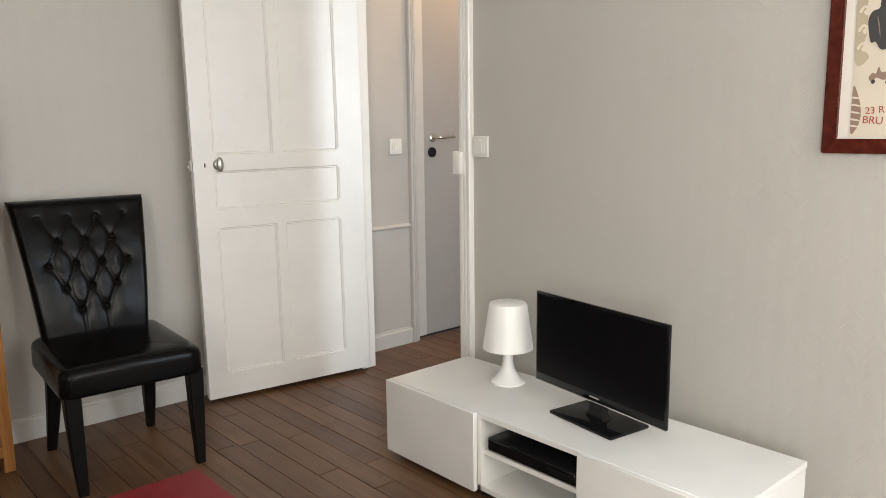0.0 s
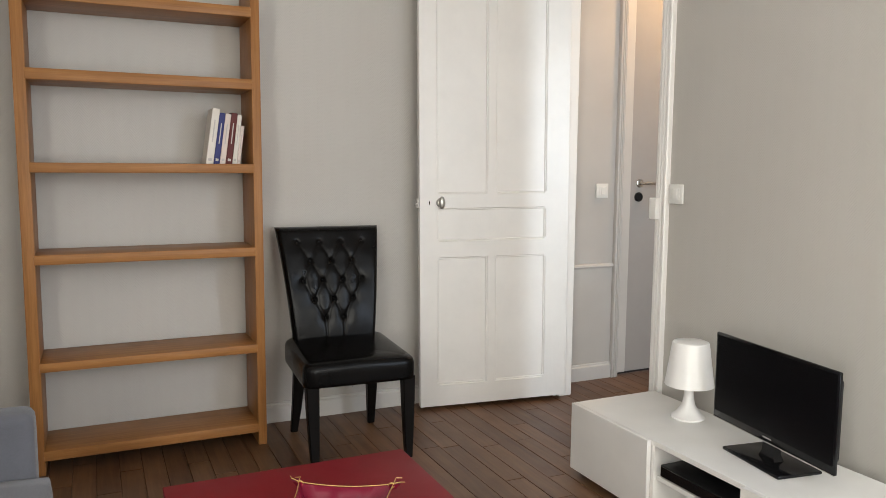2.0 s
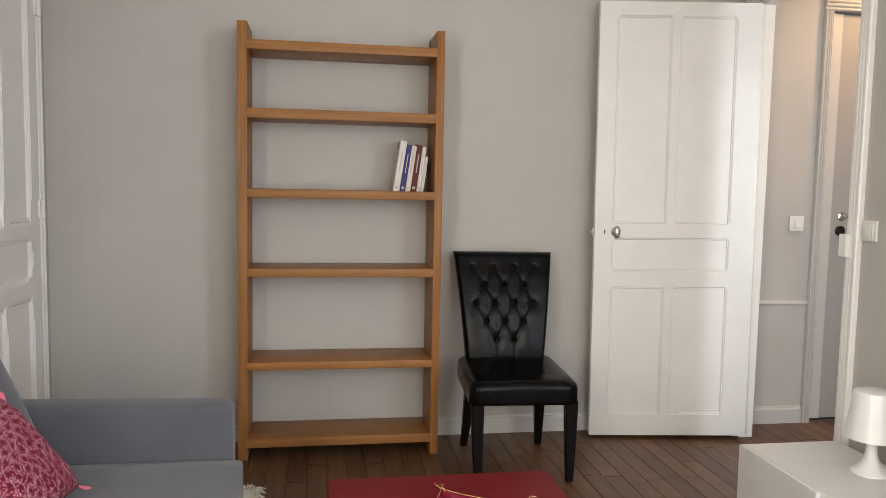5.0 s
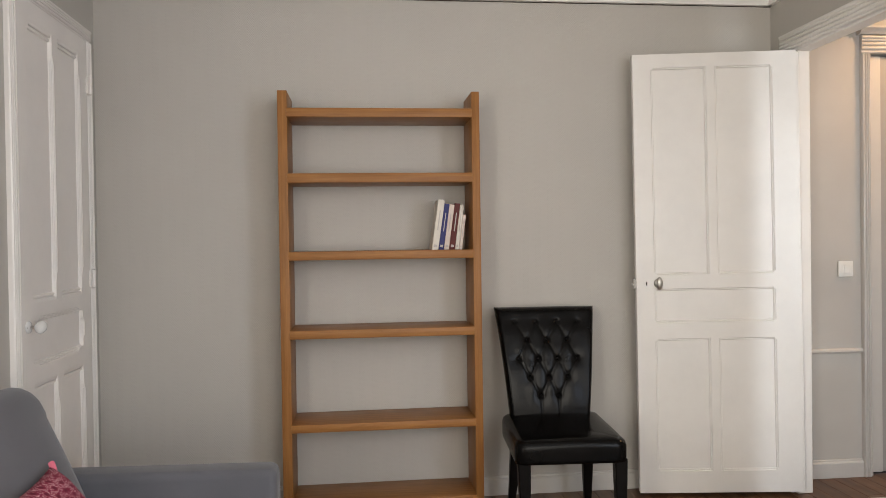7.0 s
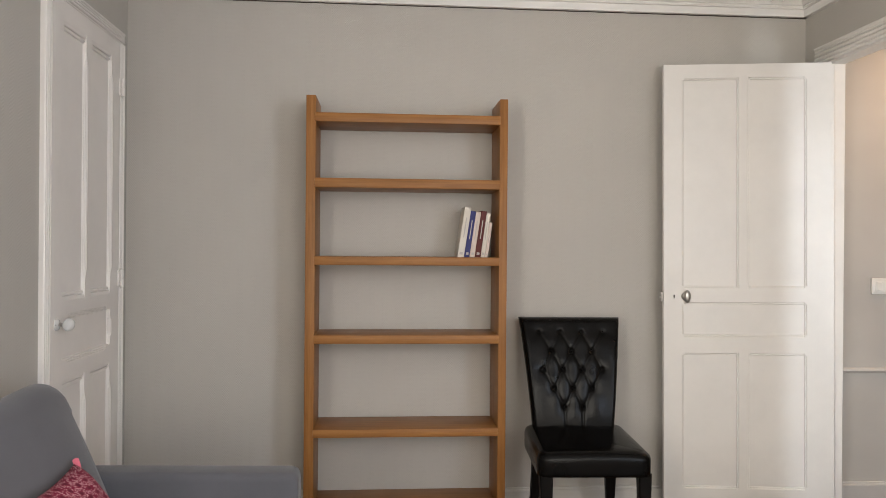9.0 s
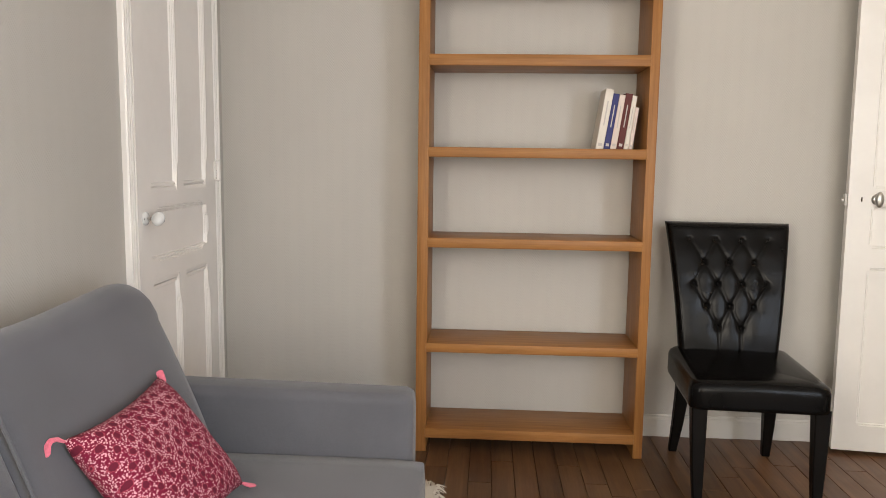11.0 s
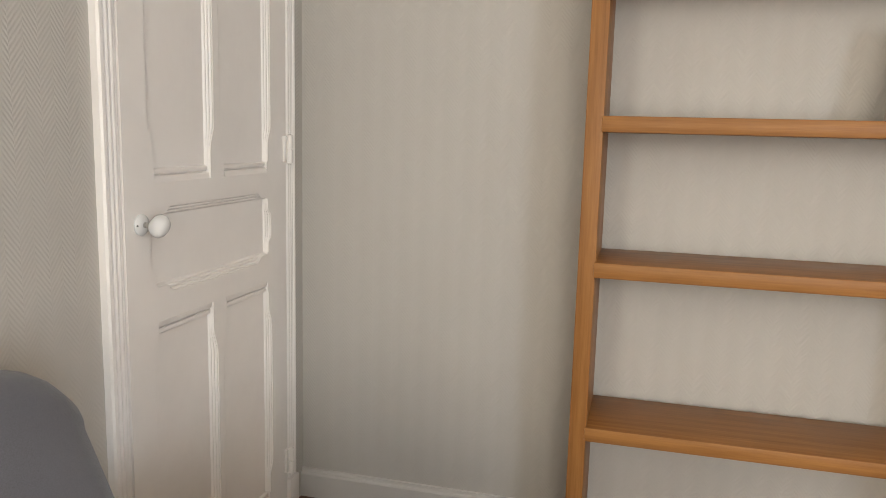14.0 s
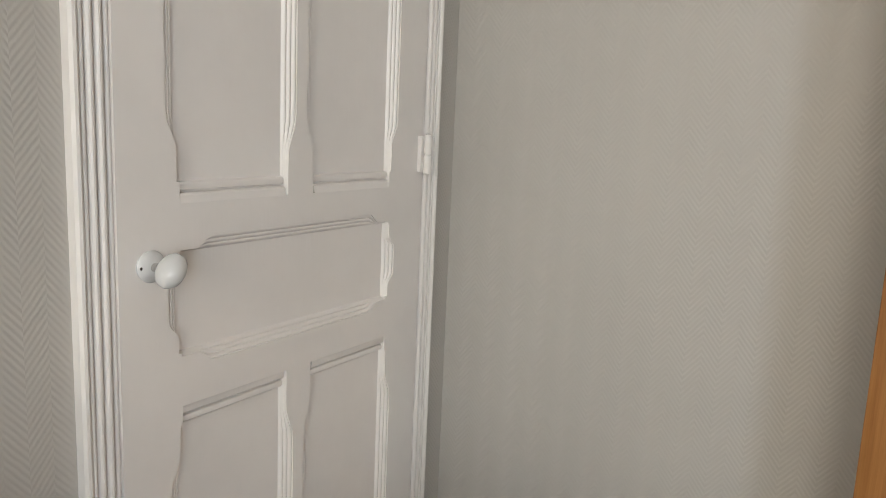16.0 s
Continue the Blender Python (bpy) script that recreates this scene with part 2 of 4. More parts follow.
# ---- mesh helpers ----
def finish(ob, smooth=40):
    for f in ob.data.polygons:
        f.use_smooth = True
    ob.data.set_sharp_from_angle(angle=radians(smooth))
    return ob


def part(name, bm, material, parent=None, label="", smooth=40):
    """Links a bmesh as one mesh object under a thing, a part or nothing."""
    me = bpy.data.meshes.new(name)
    bmesh.ops.recalc_face_normals(bm, faces=bm.faces)
    bm.to_mesh(me)
    bm.free()
    me.materials.append(material)
    ob = new(name, me)
    finish(ob, smooth)
    if parent is not None:
        ob.parent = parent
    if label:
        ob["label"] = label
    return ob


def thing(name, m, label, category, group="", kind=""):
    ob = new(name)
    ob.empty_display_size = 0.05
    ob.matrix_basis = m
    return tagged(ob, label, category, group, kind)


def structure(name, bm, material, label, category, smooth=40):
    return tagged(part(name, bm, material, None, "", smooth), label, category, "", "structure")


def box(bm, x0, x1, y0, y1, z0, z1, bevel=0.0, seg=1):
    vs = [bm.verts.new((x, y, z)) for x in (x0, x1) for y in (y0, y1) for z in (z0, z1)]
    fs = [bm.faces.new([vs[i] for i in q]) for q in ((0, 1, 3, 2), (4, 6, 7, 5), (0, 4, 5, 1), (2, 3, 7, 6), (0, 2, 6, 4), (1, 5, 7, 3))]
    if bevel:
        es = list({e for f in fs for e in f.edges})
        bmesh.ops.bevel(bm, geom=es, offset=bevel, segments=seg, profile=0.5, affect="EDGES")
    return bm


def boxes(*rows, bevel=0.0, seg=1):
    bm = bmesh.new()
    for r in rows:
        box(bm, *r, bevel=bevel, seg=seg)
    return bm


def loft(bm, rings, closed=True, caps=True):
    """Skins a list of rings of equal length."""
    vr = [[bm.verts.new(p) for p in r] for r in rings]
    n = len(vr[0])
    for a, b in zip(vr, vr[1:]):
        for i in range(n if closed else n - 1):
            j = (i + 1) % n
            bm.faces.new((a[i], a[j], b[j], b[i]))
    if caps and closed:
        bm.faces.new(vr[0][::-1])
        bm.faces.new(vr[-1])
    return bm


def lathe(profile, n=32, bm=None):
    """Turns (radius, height) rows about z."""
    bm = bm or bmesh.new()
    return loft(bm, [[(r * math.cos(2 * math.pi * i / n), r * math.sin(2 * math.pi * i / n), z) for i in range(n)] for r, z in profile])


def tube(points, radius, n=8, bm=None):
    bm = bm or bmesh.new()
    pts = [Vector(p) for p in points]
    rings = []
    for i, p in enumerate(pts):
        d = (pts[min(i + 1, len(pts) - 1)] - pts[max(i - 1, 0)]).normalized()
        q = d.to_track_quat("Z", "Y")
        rings.append([p + q @ Vector((radius * math.cos(2 * math.pi * k / n), radius * math.sin(2 * math.pi * k / n), 0)) for k in range(n)])
    return loft(bm, rings)


def sweep(profile, a, b, out, up=(0, 0, 1)):
    """A moulding: profile of (out, up) rows drawn straight from a to b."""
    a, b, out, up = Vector(a), Vector(b), Vector(out), Vector(up)
    bm = bmesh.new()
    return loft(bm, [[p + out * d + up * h for d, h in profile] for p in (a, b)])


def smoothstep(a, b, x):
    t = max(0.0, min(1.0, (x - a) / (b - a)))
    return t * t * (3 - 2 * t)


# ---- the room: large structure ----
Y_N, CEIL = 3.41, 2.535
T_E = 0.07
OP_Y0, OP_Y1, OP_Z = 2.486, 3.225, 2.15
HD_X0, HD_X1, HD_Z = 2.752, 3.60, 2.175

structure("floor", boxes((X_W - 0.12, X_E + T_E, Y_S - 0.2, Y_N + 0.15, -0.15, -0.012), (X_E + T_E, HALL_X1 + 0.1, HALL_Y0 - 0.1, Y_N + 0.15, -0.15, -0.012)), JOINT, "dark dirt and battens under the old oak plank floor", "floor")
structure("wall_north", boxes((X_W - 0.12, X_E + T_E, Y_N, Y_N + 0.15, 0, CEIL)), PAPER, "warm grey herringbone embossed papered wall", "wall")
structure("wall_hall_north", boxes((X_E + T_E, HD_X0, Y_N, Y_N + 0.15, 0, CEIL), (HD_X0, HD_X1, Y_N, Y_N + 0.15, HD_Z, CEIL), (HD_X1, HALL_X1 + 0.1, Y_N, Y_N + 0.15, 0, CEIL)),
          HALL, "pale painted hall wall around the entrance door", "wall")
structure("wall_east", boxes((X_E, X_E + T_E, Y_S, SWY0, 0, CEIL), (X_E, X_E + T_E, SWY0, SWY1, 0, WIN_SILL), (X_E, X_E + T_E, SWY0, SWY1, WIN_TOP, CEIL), (X_E, X_E + T_E, SWY1, OP_Y0, 0, CEIL), (X_E, X_E + T_E, OP_Y0, OP_Y1, OP_Z, CEIL), (X_E, X_E + T_E, OP_Y1, Y_N, 0, CEIL)),
          PAPER, "warm grey herringbone embossed papered partition with a door opening", "wall")
LD_Y0, LD_Y1, LD_Z = 2.572, 3.268, 2.148
structure("wall_west", boxes((X_W - 0.12, X_W, Y_S, SWY0, 0, CEIL), (X_W - 0.12, X_W, SWY0, SWY1, 0, WIN_SILL), (X_W - 0.12, X_W, SWY0, SWY1, WIN_TOP, CEIL), (X_W - 0.12, X_W, SWY1, LD_Y0, 0, CEIL), (X_W - 0.12, X_W, LD_Y0, LD_Y1, LD_Z, CEIL), (X_W - 0.12, X_W, LD_Y1, Y_N, 0, CEIL)),
          PAPER, "warm grey herringbone embossed papered wall with a closet door", "wall")
structure("closet_back", boxes((X_W - 0.2, X_W - 0.13, LD_Y0 - 0.1, LD_Y1 + 0.1, 0, LD_Z + 0.1)), HALL, "plain painted wall behind the closet door", "wall")
structure("wall_south", boxes((X_W - 0.12, WIN_X0, Y_S - 0.2, Y_S, 0, CEIL), (WIN_X1, X_E + T_E, Y_S - 0.2, Y_S, 0, CEIL), (WIN_X0, WIN_X1, Y_S - 0.2, Y_S, 0, WIN_SILL), (WIN_X0, WIN_X1, Y_S - 0.2, Y_S, WIN_TOP, CEIL)),
          PAPER, "warm grey papered wall with a tall window", "wall")
structure("wall_hall_east", boxes((HALL_X1, HALL_X1 + 0.1, HALL_Y0 - 0.1, Y_N, 0, CEIL)), HALL, "pale painted hall wall", "wall")
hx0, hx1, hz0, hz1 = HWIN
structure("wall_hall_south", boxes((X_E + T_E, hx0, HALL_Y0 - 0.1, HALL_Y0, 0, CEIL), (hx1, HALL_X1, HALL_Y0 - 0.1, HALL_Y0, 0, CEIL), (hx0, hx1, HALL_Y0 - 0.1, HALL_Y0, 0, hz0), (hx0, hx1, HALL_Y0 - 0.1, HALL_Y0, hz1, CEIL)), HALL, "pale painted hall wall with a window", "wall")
structure("ceiling", boxes((X_W - 0.12, X_E + T_E, Y_S - 0.2, Y_N + 0.15, CEIL, CEIL + 0.15), (X_E + T_E, HALL_X1 + 0.1, HALL_Y0 - 0.1, Y_N + 0.15, CEIL, CEIL + 0.15)), PLASTER, "white plaster ceiling", "ceiling")

# Plaster cornice round the room, with a foliate frieze.
CORN = [(0, 0), (0.022, 0), (0.022, 0.034), (0.034, 0.036), (0.037, 0.043), (0.034, 0.049), (0.042, 0.052), (0.062, 0.083), (0.067, 0.088), (0.082, 0.094), (0.105, 0.106), (0.122, 0.118), (0.13, 0.13), (0, 0.13)]
Z_C = 2.405


def frieze(bm, a, b, out, seed):
    """Small leaf and bead swells along a cornice."""
    rnd = random.Random(seed)
    a, b, out = Vector(a), Vector(b), Vector(out)
    along = (b - a).normalized()
    length = (b - a).length
    s = 0.03
    k = 0
    while s < length - 0.03:
        big = k % 3 == 0
        r = (0.0085 if big else 0.005) * rnd.uniform(0.85, 1.1)
        lift = 0.067 + (0.0 if big else rnd.uniform(-0.009, 0.009))
        c = a + along * s + out * (0.052 + 0.3 * (lift - 0.067)) + Vector((0, 0, lift))
        m = Matrix.Translation(c) @ Matrix.Diagonal((1, 1, 1.25 if big else 0.8, 1))
        bmesh.ops.create_icosphere(bm, subdivisions=1, radius=r, matrix=m)
        s += rnd.uniform(0.017, 0.024)
        k += 1
    return bm


corn_n = structure("cornice_north", sweep(CORN, (X_W, Y_N, Z_C), (X_E, Y_N, Z_C), (0, -1, 0)), PLASTER, "white moulded plaster cornice with a leaf frieze", "cornice", 35)
part("frieze", frieze(bmesh.new(), (X_W + 0.05, Y_N, Z_C), (X_E - 0.05, Y_N, Z_C), (0, -1, 0), 3), PLASTER, corn_n, "raised leaf and bead frieze")
corn_e = structure("cornice_east", sweep(CORN, (X_E, Y_N, Z_C), (X_E, Y_S, Z_C), (-1, 0, 0)), PLASTER, "white moulded plaster cornice with a leaf frieze", "cornice", 35)
part("frieze", frieze(bmesh.new(), (X_E, Y_N - 0.05, Z_C), (X_E, 1.3, Z_C), (-1, 0, 0), 4), PLASTER, corn_e, "raised leaf and bead frieze")
corn_w = structure("cornice_west", sweep(CORN, (X_W, Y_N, Z_C), (X_W, Y_S, Z_C), (1, 0, 0)), PLASTER, "white moulded plaster cornice with a leaf frieze", "cornice", 35)
part("frieze", frieze(bmesh.new(), (X_W, Y_N - 0.05, Z_C), (X_W, 1.6, Z_C), (1, 0, 0), 5), PLASTER, corn_w, "raised leaf and bead frieze")
bm = bmesh.new()
for d in (0.19, 0.225):
    box(bm, X_W + d, X_E - d, Y_N - d - 0.012, Y_N - d, CEIL - 0.01, CEIL + 0.01, 0.003)
    box(bm, X_W + d, X_W + d + 0.012, Y_S + d, Y_N - d - 0.012, CEIL - 0.01, CEIL + 0.01, 0.003)
    box(bm, X_E - d - 0.012, X_E - d, Y_S + d, Y_N - d - 0.012, CEIL - 0.01, CEIL + 0.01, 0.003)
structure("ceiling_moulding", bm, PLASTER, "thin double plaster line on the ceiling", "moulding")

structure("paper_edge", boxes((X_W, X_E, Y_N - 0.0035, Y_N, Z_C - 0.004, Z_C)), JOINT, "thin dark joint between wallpaper and cornice", "trim")

# Skirting boards.
SKIRT = [(0, 0), (0.015, 0), (0.015, 0.074), (0.012, 0.079), (0.007, 0.082), (0.006, 0.09), (0, 0.092)]


def skirting(name, a, b, out, material=BASE):
    return structure(name, sweep(SKIRT, a, b, out), material, "pale painted skirting board with a stepped top", "baseboard", 25)


skirting("baseboard", (X_W, Y_N, 0), (X_E, Y_N, 0), (0, -1, 0))
skirting("baseboard", (X_W, Y_S, 0), (X_W, 2.5, 0), (1, 0, 0))
skirting("baseboard", (X_E, OP_Y0 - 0.071, 0), (X_E, Y_S, 0), (-1, 0, 0))
skirting("baseboard", (X_E + T_E, Y_N, 0), (HD_X0 - 0.051, Y_N, 0), (0, -1, 0), HALL_TRIM)
structure("dado_rail", sweep([(0, -0.012), (0.008, -0.010), (0.014, -0.002), (0.012, 0.006), (0.006, 0.012), (0, 0.013)], (X_E + T_E, Y_N, 0.65), (HD_X0 - 0.051, Y_N, 0.65), (0, -1, 0)),
          HALL_TRIM, "narrow painted dado rail in the hall", "trim", 25)

# Door surrounds: fluted casings.
def reed(h0, h1, low, high, n=7):
    """Rows of a half-round between two heights of a moulding profile."""
    return [(low + (high - low) * math.sin(math.pi * k / n), h0 + (h1 - h0) * (1 - math.cos(math.pi * k / n)) / 2) for k in range(n + 1)]


CASE = [(0, 0)] + reed(0.001, 0.013, 0.011, 0.017) + reed(0.0155, 0.0335, 0.012, 0.022) + reed(0.0345, 0.0525, 0.012, 0.022) + reed(0.055, 0.064, 0.017, 0.0205) + [(0.022, 0.067), (0.025, 0.072), (0.024, 0.078), (0.018, 0.082), (0, 0.082)]


def casing(parent, a, b, out, side, material, scale=1.0, proud=1.0):
    """A fluted board from a to b; side points from the opening outwards."""
    side = Vector(side)
    return part("board", sweep([(d * proud, h * scale) for d, h in CASE], a, b, out, side), material, parent, smooth=25)


def surround(name, label, p0, p1, top, out, along, material, scale, proud=1.0, post=None):
    """Casing round a door opening, as posts and a head."""
    root = thing(name, Matrix(), label, "door frame", "", "structure")
    al = Vector(along)
    a, b = Vector(p0), Vector(p1)
    post = post or scale
    w = 0.082 * post
    casing(root, a, a + Vector((0, 0, top)), out, -al, material, post, proud)
    casing(root, b, b + Vector((0, 0, top)), out, al, material, post, proud)
    casing(root, a - al * w + Vector((0, 0, top)), b + al * w + Vector((0, 0, top)), out, (0, 0, 1), material, scale, proud)
    return root


surround("door_frame_east", "white gloss fluted casing of the hall doorway", (X_E, OP_Y0, 0), (X_E, OP_Y1, 0), OP_Z - 0.008, (-1, 0, 0), (0, 1, 0), WHITE, 1.0, 1.0, 0.86)
jamb = structure("door_jamb_east", boxes((X_E + 0.002, X_E + T_E + 0.01, OP_Y0 - 0.002, OP_Y0 + 0.006, 0, OP_Z), (X_E + 0.002, X_E + T_E + 0.01, OP_Y1 - 0.022, OP_Y1 + 0.002, 0, OP_Z), (X_E + 0.002, X_E + T_E + 0.01, OP_Y0 + 0.006, OP_Y1 - 0.022, OP_Z - 0.02, OP_Z + 0.002), bevel=0.003),
                 WHITE, "white gloss door lining", "door frame")
surround("door_frame_west", "off-white fluted casing of the closet door", (X_W, LD_Y0 + 0.005, 0), (X_W, LD_Y1, 0), LD_Z, (1, 0, 0), (0, 1, 0), CREAM, 0.68, 0.85)
for y in (LD_Y0 - 0.058, LD_Y1):
    structure("casing_plinth", boxes((X_W, X_W + 0.028, y, y + 0.058, 0, 0.115), bevel=0.004, seg=2), CREAM, "plain painted plinth block under the casing", "trim")
surround("door_frame_hall", "painted casing of the entrance door", (HD_X0, Y_N, 0), (HD_X1, Y_N, 0), HD_Z, (0, -1, 0), (1, 0, 0), HALL_TRIM, 1.1, 1.0, 0.62)
structure("door_cap_hall", sweep([(0, 0), (0.03, 0.004), (0.045, 0.02), (0.06, 0.028), (0.06, 0.038), (0, 0.04)], (HD_X0 - 0.07, Y_N, 2.266), (HD_X1 + 0.07, Y_N, 2.266), (0, -1, 0)), HALL_TRIM, "small moulded cap over the entrance door", "trim", 25)


# ---- doors ----
BEAD = [(0.0, -1.0), (0.03, -0.62), (0.10, -0.46), (0.22, -0.40), (0.38, -0.46), (0.44, -0.82), (0.50, -0.84), (0.55, -0.30), (0.64, -0.16), (0.80, -0.12), (0.92, -0.06), (1.0, 0.0)]


def edge_rows(e, c, k, way, depth, style):
    """Rows across one moulded edge, from the panel up to the face; way is 1 or -1."""
    if not c:
        return [(e, -depth), (e, 0)]
    if style == "bead":
        return [(e + way * c * a, depth * b) for a, b in BEAD]
    w = c * k
    if style == "reeds":
        rows = [(e, -depth)]
        for q in range(19):
            a = q / 18
            rows.append((e + way * w * (0.04 + 0.96 * a), depth * (-0.94 + 0.76 * a + 0.17 * k * abs(math.sin(3 * math.pi * a)))))
        return rows + [(e + way * w, 0)]
    return [(e, -depth), (e + way * w * 0.3, -depth * 0.4), (e + way * w * 0.6, -depth * 0.5), (e + way * w, 0)]


def member(bm, axis, s0, s1, e0, e1, c0, c1, depth, stop=0.0, style=""):
    """A door frame member along an axis: edges e0 to e1 across, mouldings c0 and c1 down to the panel; chamfers narrow in a tongue near both ends."""
    ss = [s0, s1]
    if stop:
        ss = sorted({s0, s1, *[s0 + stop * k / 8 for k in range(3, 12)], *[s1 - stop * k / 8 for k in range(3, 12)]})
    rings = []
    for s in ss:
        k = 1.0 if not stop else 0.22 + 0.78 * smoothstep(s0 + 0.55 * stop, s0 + 1.1 * stop, s) * (1 - smoothstep(s1 - 1.1 * stop, s1 - 0.55 * stop, s))
        row = edge_rows(e0, c0, k, 1, depth, style) + edge_rows(e1, c1, k, -1, depth, style)[::-1]
        rings.append([(s, -d, e) if axis == "x" else (e, -d, s) for e, d in row])
    loft(bm, rings)
    return bm


def panel_door(root, width, height, cols, rows, material, depth, chamfer, stop, reeded, thick=0.038):
    """A five panel door leaf. Local x runs along its width, z up, and the face looks to -y. cols: two panels' spans; rows: lower, middle and upper spans."""
    (a0, a1), (b0, b1) = cols
    (l0, l1), (m0, m1), (u0, u1) = rows
    style = "reeds" if reeded else ""
    big = 0.030 if reeded else chamfer
    part("core", boxes((0, width, depth, thick, 0.0, height), bevel=0.002), material, root)

    def st(name, *a, **k):
        return part(name, member(bmesh.new(), *a, **k), material, root, smooth=30)

    for e0, e1, c0, c1 in ((0, a0, 0, chamfer), (b1, width, chamfer, 0)):
        st("stile", "z", 0, l0, e0, e1, 0, 0, depth)
        st("stile", "z", l0, l1, e0, e1, c0, c1, depth, stop=stop, style=style)
        st("stile", "z", l1, m0, e0, e1, 0, 0, depth)
        st("stile", "z", m0, m1, e0, e1, c0, c1, depth, stop=stop * 0.5, style=style)
        st("stile", "z", m1, u0, e0, e1, 0, 0, depth)
        st("stile", "z", u0, u1, e0, e1, c0, c1, depth, stop=stop, style=style)
        st("stile", "z", u1, height, e0, e1, 0, 0, depth)
    for z0, z1 in ((l0, l1), (u0, u1)):
        st("muntin", "z", z0 - big, z1 + big, a1, b0, chamfer, chamfer, depth, stop=stop + big if stop else 0.0, style=style)
    # Rails, with separate mouldings between stile and muntin.
    st("rail", "x", a0, b1, 0, l0 - big, 0, 0, depth)
    st("rail", "x", a0, b1, l1 + big, m0, 0, chamfer, depth, stop=stop * 0.6, style=style)
    st("rail", "x", a0, b1, m1, u0 - big, chamfer, 0, depth, stop=stop * 0.6, style=style)
    st("rail", "x", a0, b1, u1 + big, height, 0, 0, depth)
    bead = "bead" if reeded else ""
    for x0, x1 in ((a0, a1), (b0, b1)):
        for z in (l0, u0):
            st("bead", "x", x0, x1, z - big, z, 0, big, depth, style=bead)
        for z in (l1, u1):
            st("bead", "x", x0, x1, z, z + big, big, 0, depth, style=bead)
    return root


# Open door of the hall doorway, folded back towards the papered wall.
HINGE, FREE = Vector((2.232, 3.166, 0)), Vector((1.468, 3.278, 0))
leaf_w = (HINGE - FREE).length
yaw = math.degrees(math.atan2(HINGE.y - FREE.y, HINGE.x - FREE.x))
door_e = thing("door_open", pose(FREE.x - 0.004, FREE.y, 0.016, 0, -0.5, yaw), "white gloss painted five-panel door standing open against the papered wall", "door", "", "structure")
K = leaf_w / 0.805
panel_door(door_e, leaf_w, 2.105, ((0.100 * K, 0.352 * K), (0.416 * K, 0.676 * K)), ((0.115, 0.732), (0.830, 0.972), (1.060, 2.03)), WHITE, 0.010, 0.011, 0.0, False)


def knob_oval(parent, m, r, material, rosette_mat, label, shape):
    """An egg-shaped knob on a round rosette; local z points out of the door."""
    k = part("knob", lathe([(r * 0.35, 0.026), (r * 0.62, 0.030), (r * 0.92, 0.040), (r, 0.049), (r * 0.9, 0.060), (r * 0.55, 0.069), (0.002, 0.072)], 28), material, parent, label)
    part("shank", lathe([(0.0075, 0.004), (0.006, 0.012), (0.0065, 0.034)], 16), CHROME, parent).matrix_basis = m
    ros = part("rosette", lathe([(0.0215, 0.0), (0.0225, 0.003), (0.020, 0.007), (0.012, 0.010), (0.010, 0.0105)], 28), rosette_mat, parent)
    ros.matrix_basis = m
    k.matrix_basis = m @ shape
    return k


kn = knob_oval(door_e, pose(0.104, 0.0, 1.01, 90, 0, 0), 0.022, NICKEL, NICKEL, "oval satin nickel knob", Matrix.Diagonal((0.72, 1.4, 0.5, 1)))
part("keyhole", boxes((0.046, 0.051, -0.0025, 0.004, 1.0, 1.018), bevel=0.001), JOINT, door_e, "dark keyhole")
part("latch_case", boxes((-0.010, -0.001, 0.004, 0.03, 0.985, 1.03), (-0.018, -0.010, 0.01, 0.022, 1.0, 1.012), bevel=0.002), BASE, door_e, "painted latch and keeper")
part("door_edge_bead", boxes((leaf_w - 0.002, leaf_w + 0.014, 0.002, 0.03, 0.0, 2.10), bevel=0.004), WHITE, door_e)

# Hinge knuckles and keeper on the near casing.
hk = thing("door_keeper", pose(X_E - 0.03, OP_Y0 - 0.004, 1.03), "white painted lock keeper on the door casing", "keeper", "", "structure")
part("plate", boxes((-0.012, 0.03, -0.03, 0.012, -0.045, 0.045), bevel=0.004, seg=2), WHITE, hk)

# Closed closet door.
door_w = thing("door_closet", pose(X_W + 0.018, LD_Y0 + 0.004, 0.012, 0, 0, 90), "closed off-white five-panel closet door with fluted panel edges", "door", "", "structure")
panel_door(door_w, LD_Y1 - LD_Y0 - 0.008, 2.132, ((0.098, 0.304), (0.372, 0.580)), ((0.115, 0.700), (0.810, 0.955), (1.056, 2.03)), CREAM, 0.0145, 0.022, 0.085, True)
knob_oval(door_w, pose(0.048, 0.0, 0.944, 90, 0, 0), 0.022, PORCELAIN, PORCELAIN, "white porcelain egg knob", Matrix.Rotation(radians(-35), 4, "Z") @ Matrix.Diagonal((0.82, 1.15, 0.9, 1)))
part("rosette_screw", lathe([(0.0025, 0), (0.0025, 0.0075), (0.001, 0.008)], 10), JOINT, door_w).matrix_basis = pose(0.030, 0, 0.944, 90, 0, 0)
for z in (0.13, 1.05, 1.90):
    h = part("hinge", lathe([(0.002, -0.004), (0.0085, 0.0), (0.0085, 0.036), (0.006, 0.0365), (0.006, 0.039), (0.0085, 0.0395), (0.0085, 0.076), (0.002, 0.08)], 14), CREAM, door_w, "painted butt hinge")
    h.matrix_basis = pose(LD_Y1 - LD_Y0 - 0.008, -0.014, z)
    part("hinge_leaf", boxes((LD_Y1 - LD_Y0 - 0.024, LD_Y1 - LD_Y0 - 0.006, -0.008, 0.002, z + 0.002, z + 0.074), bevel=0.0015), CREAM, door_w)

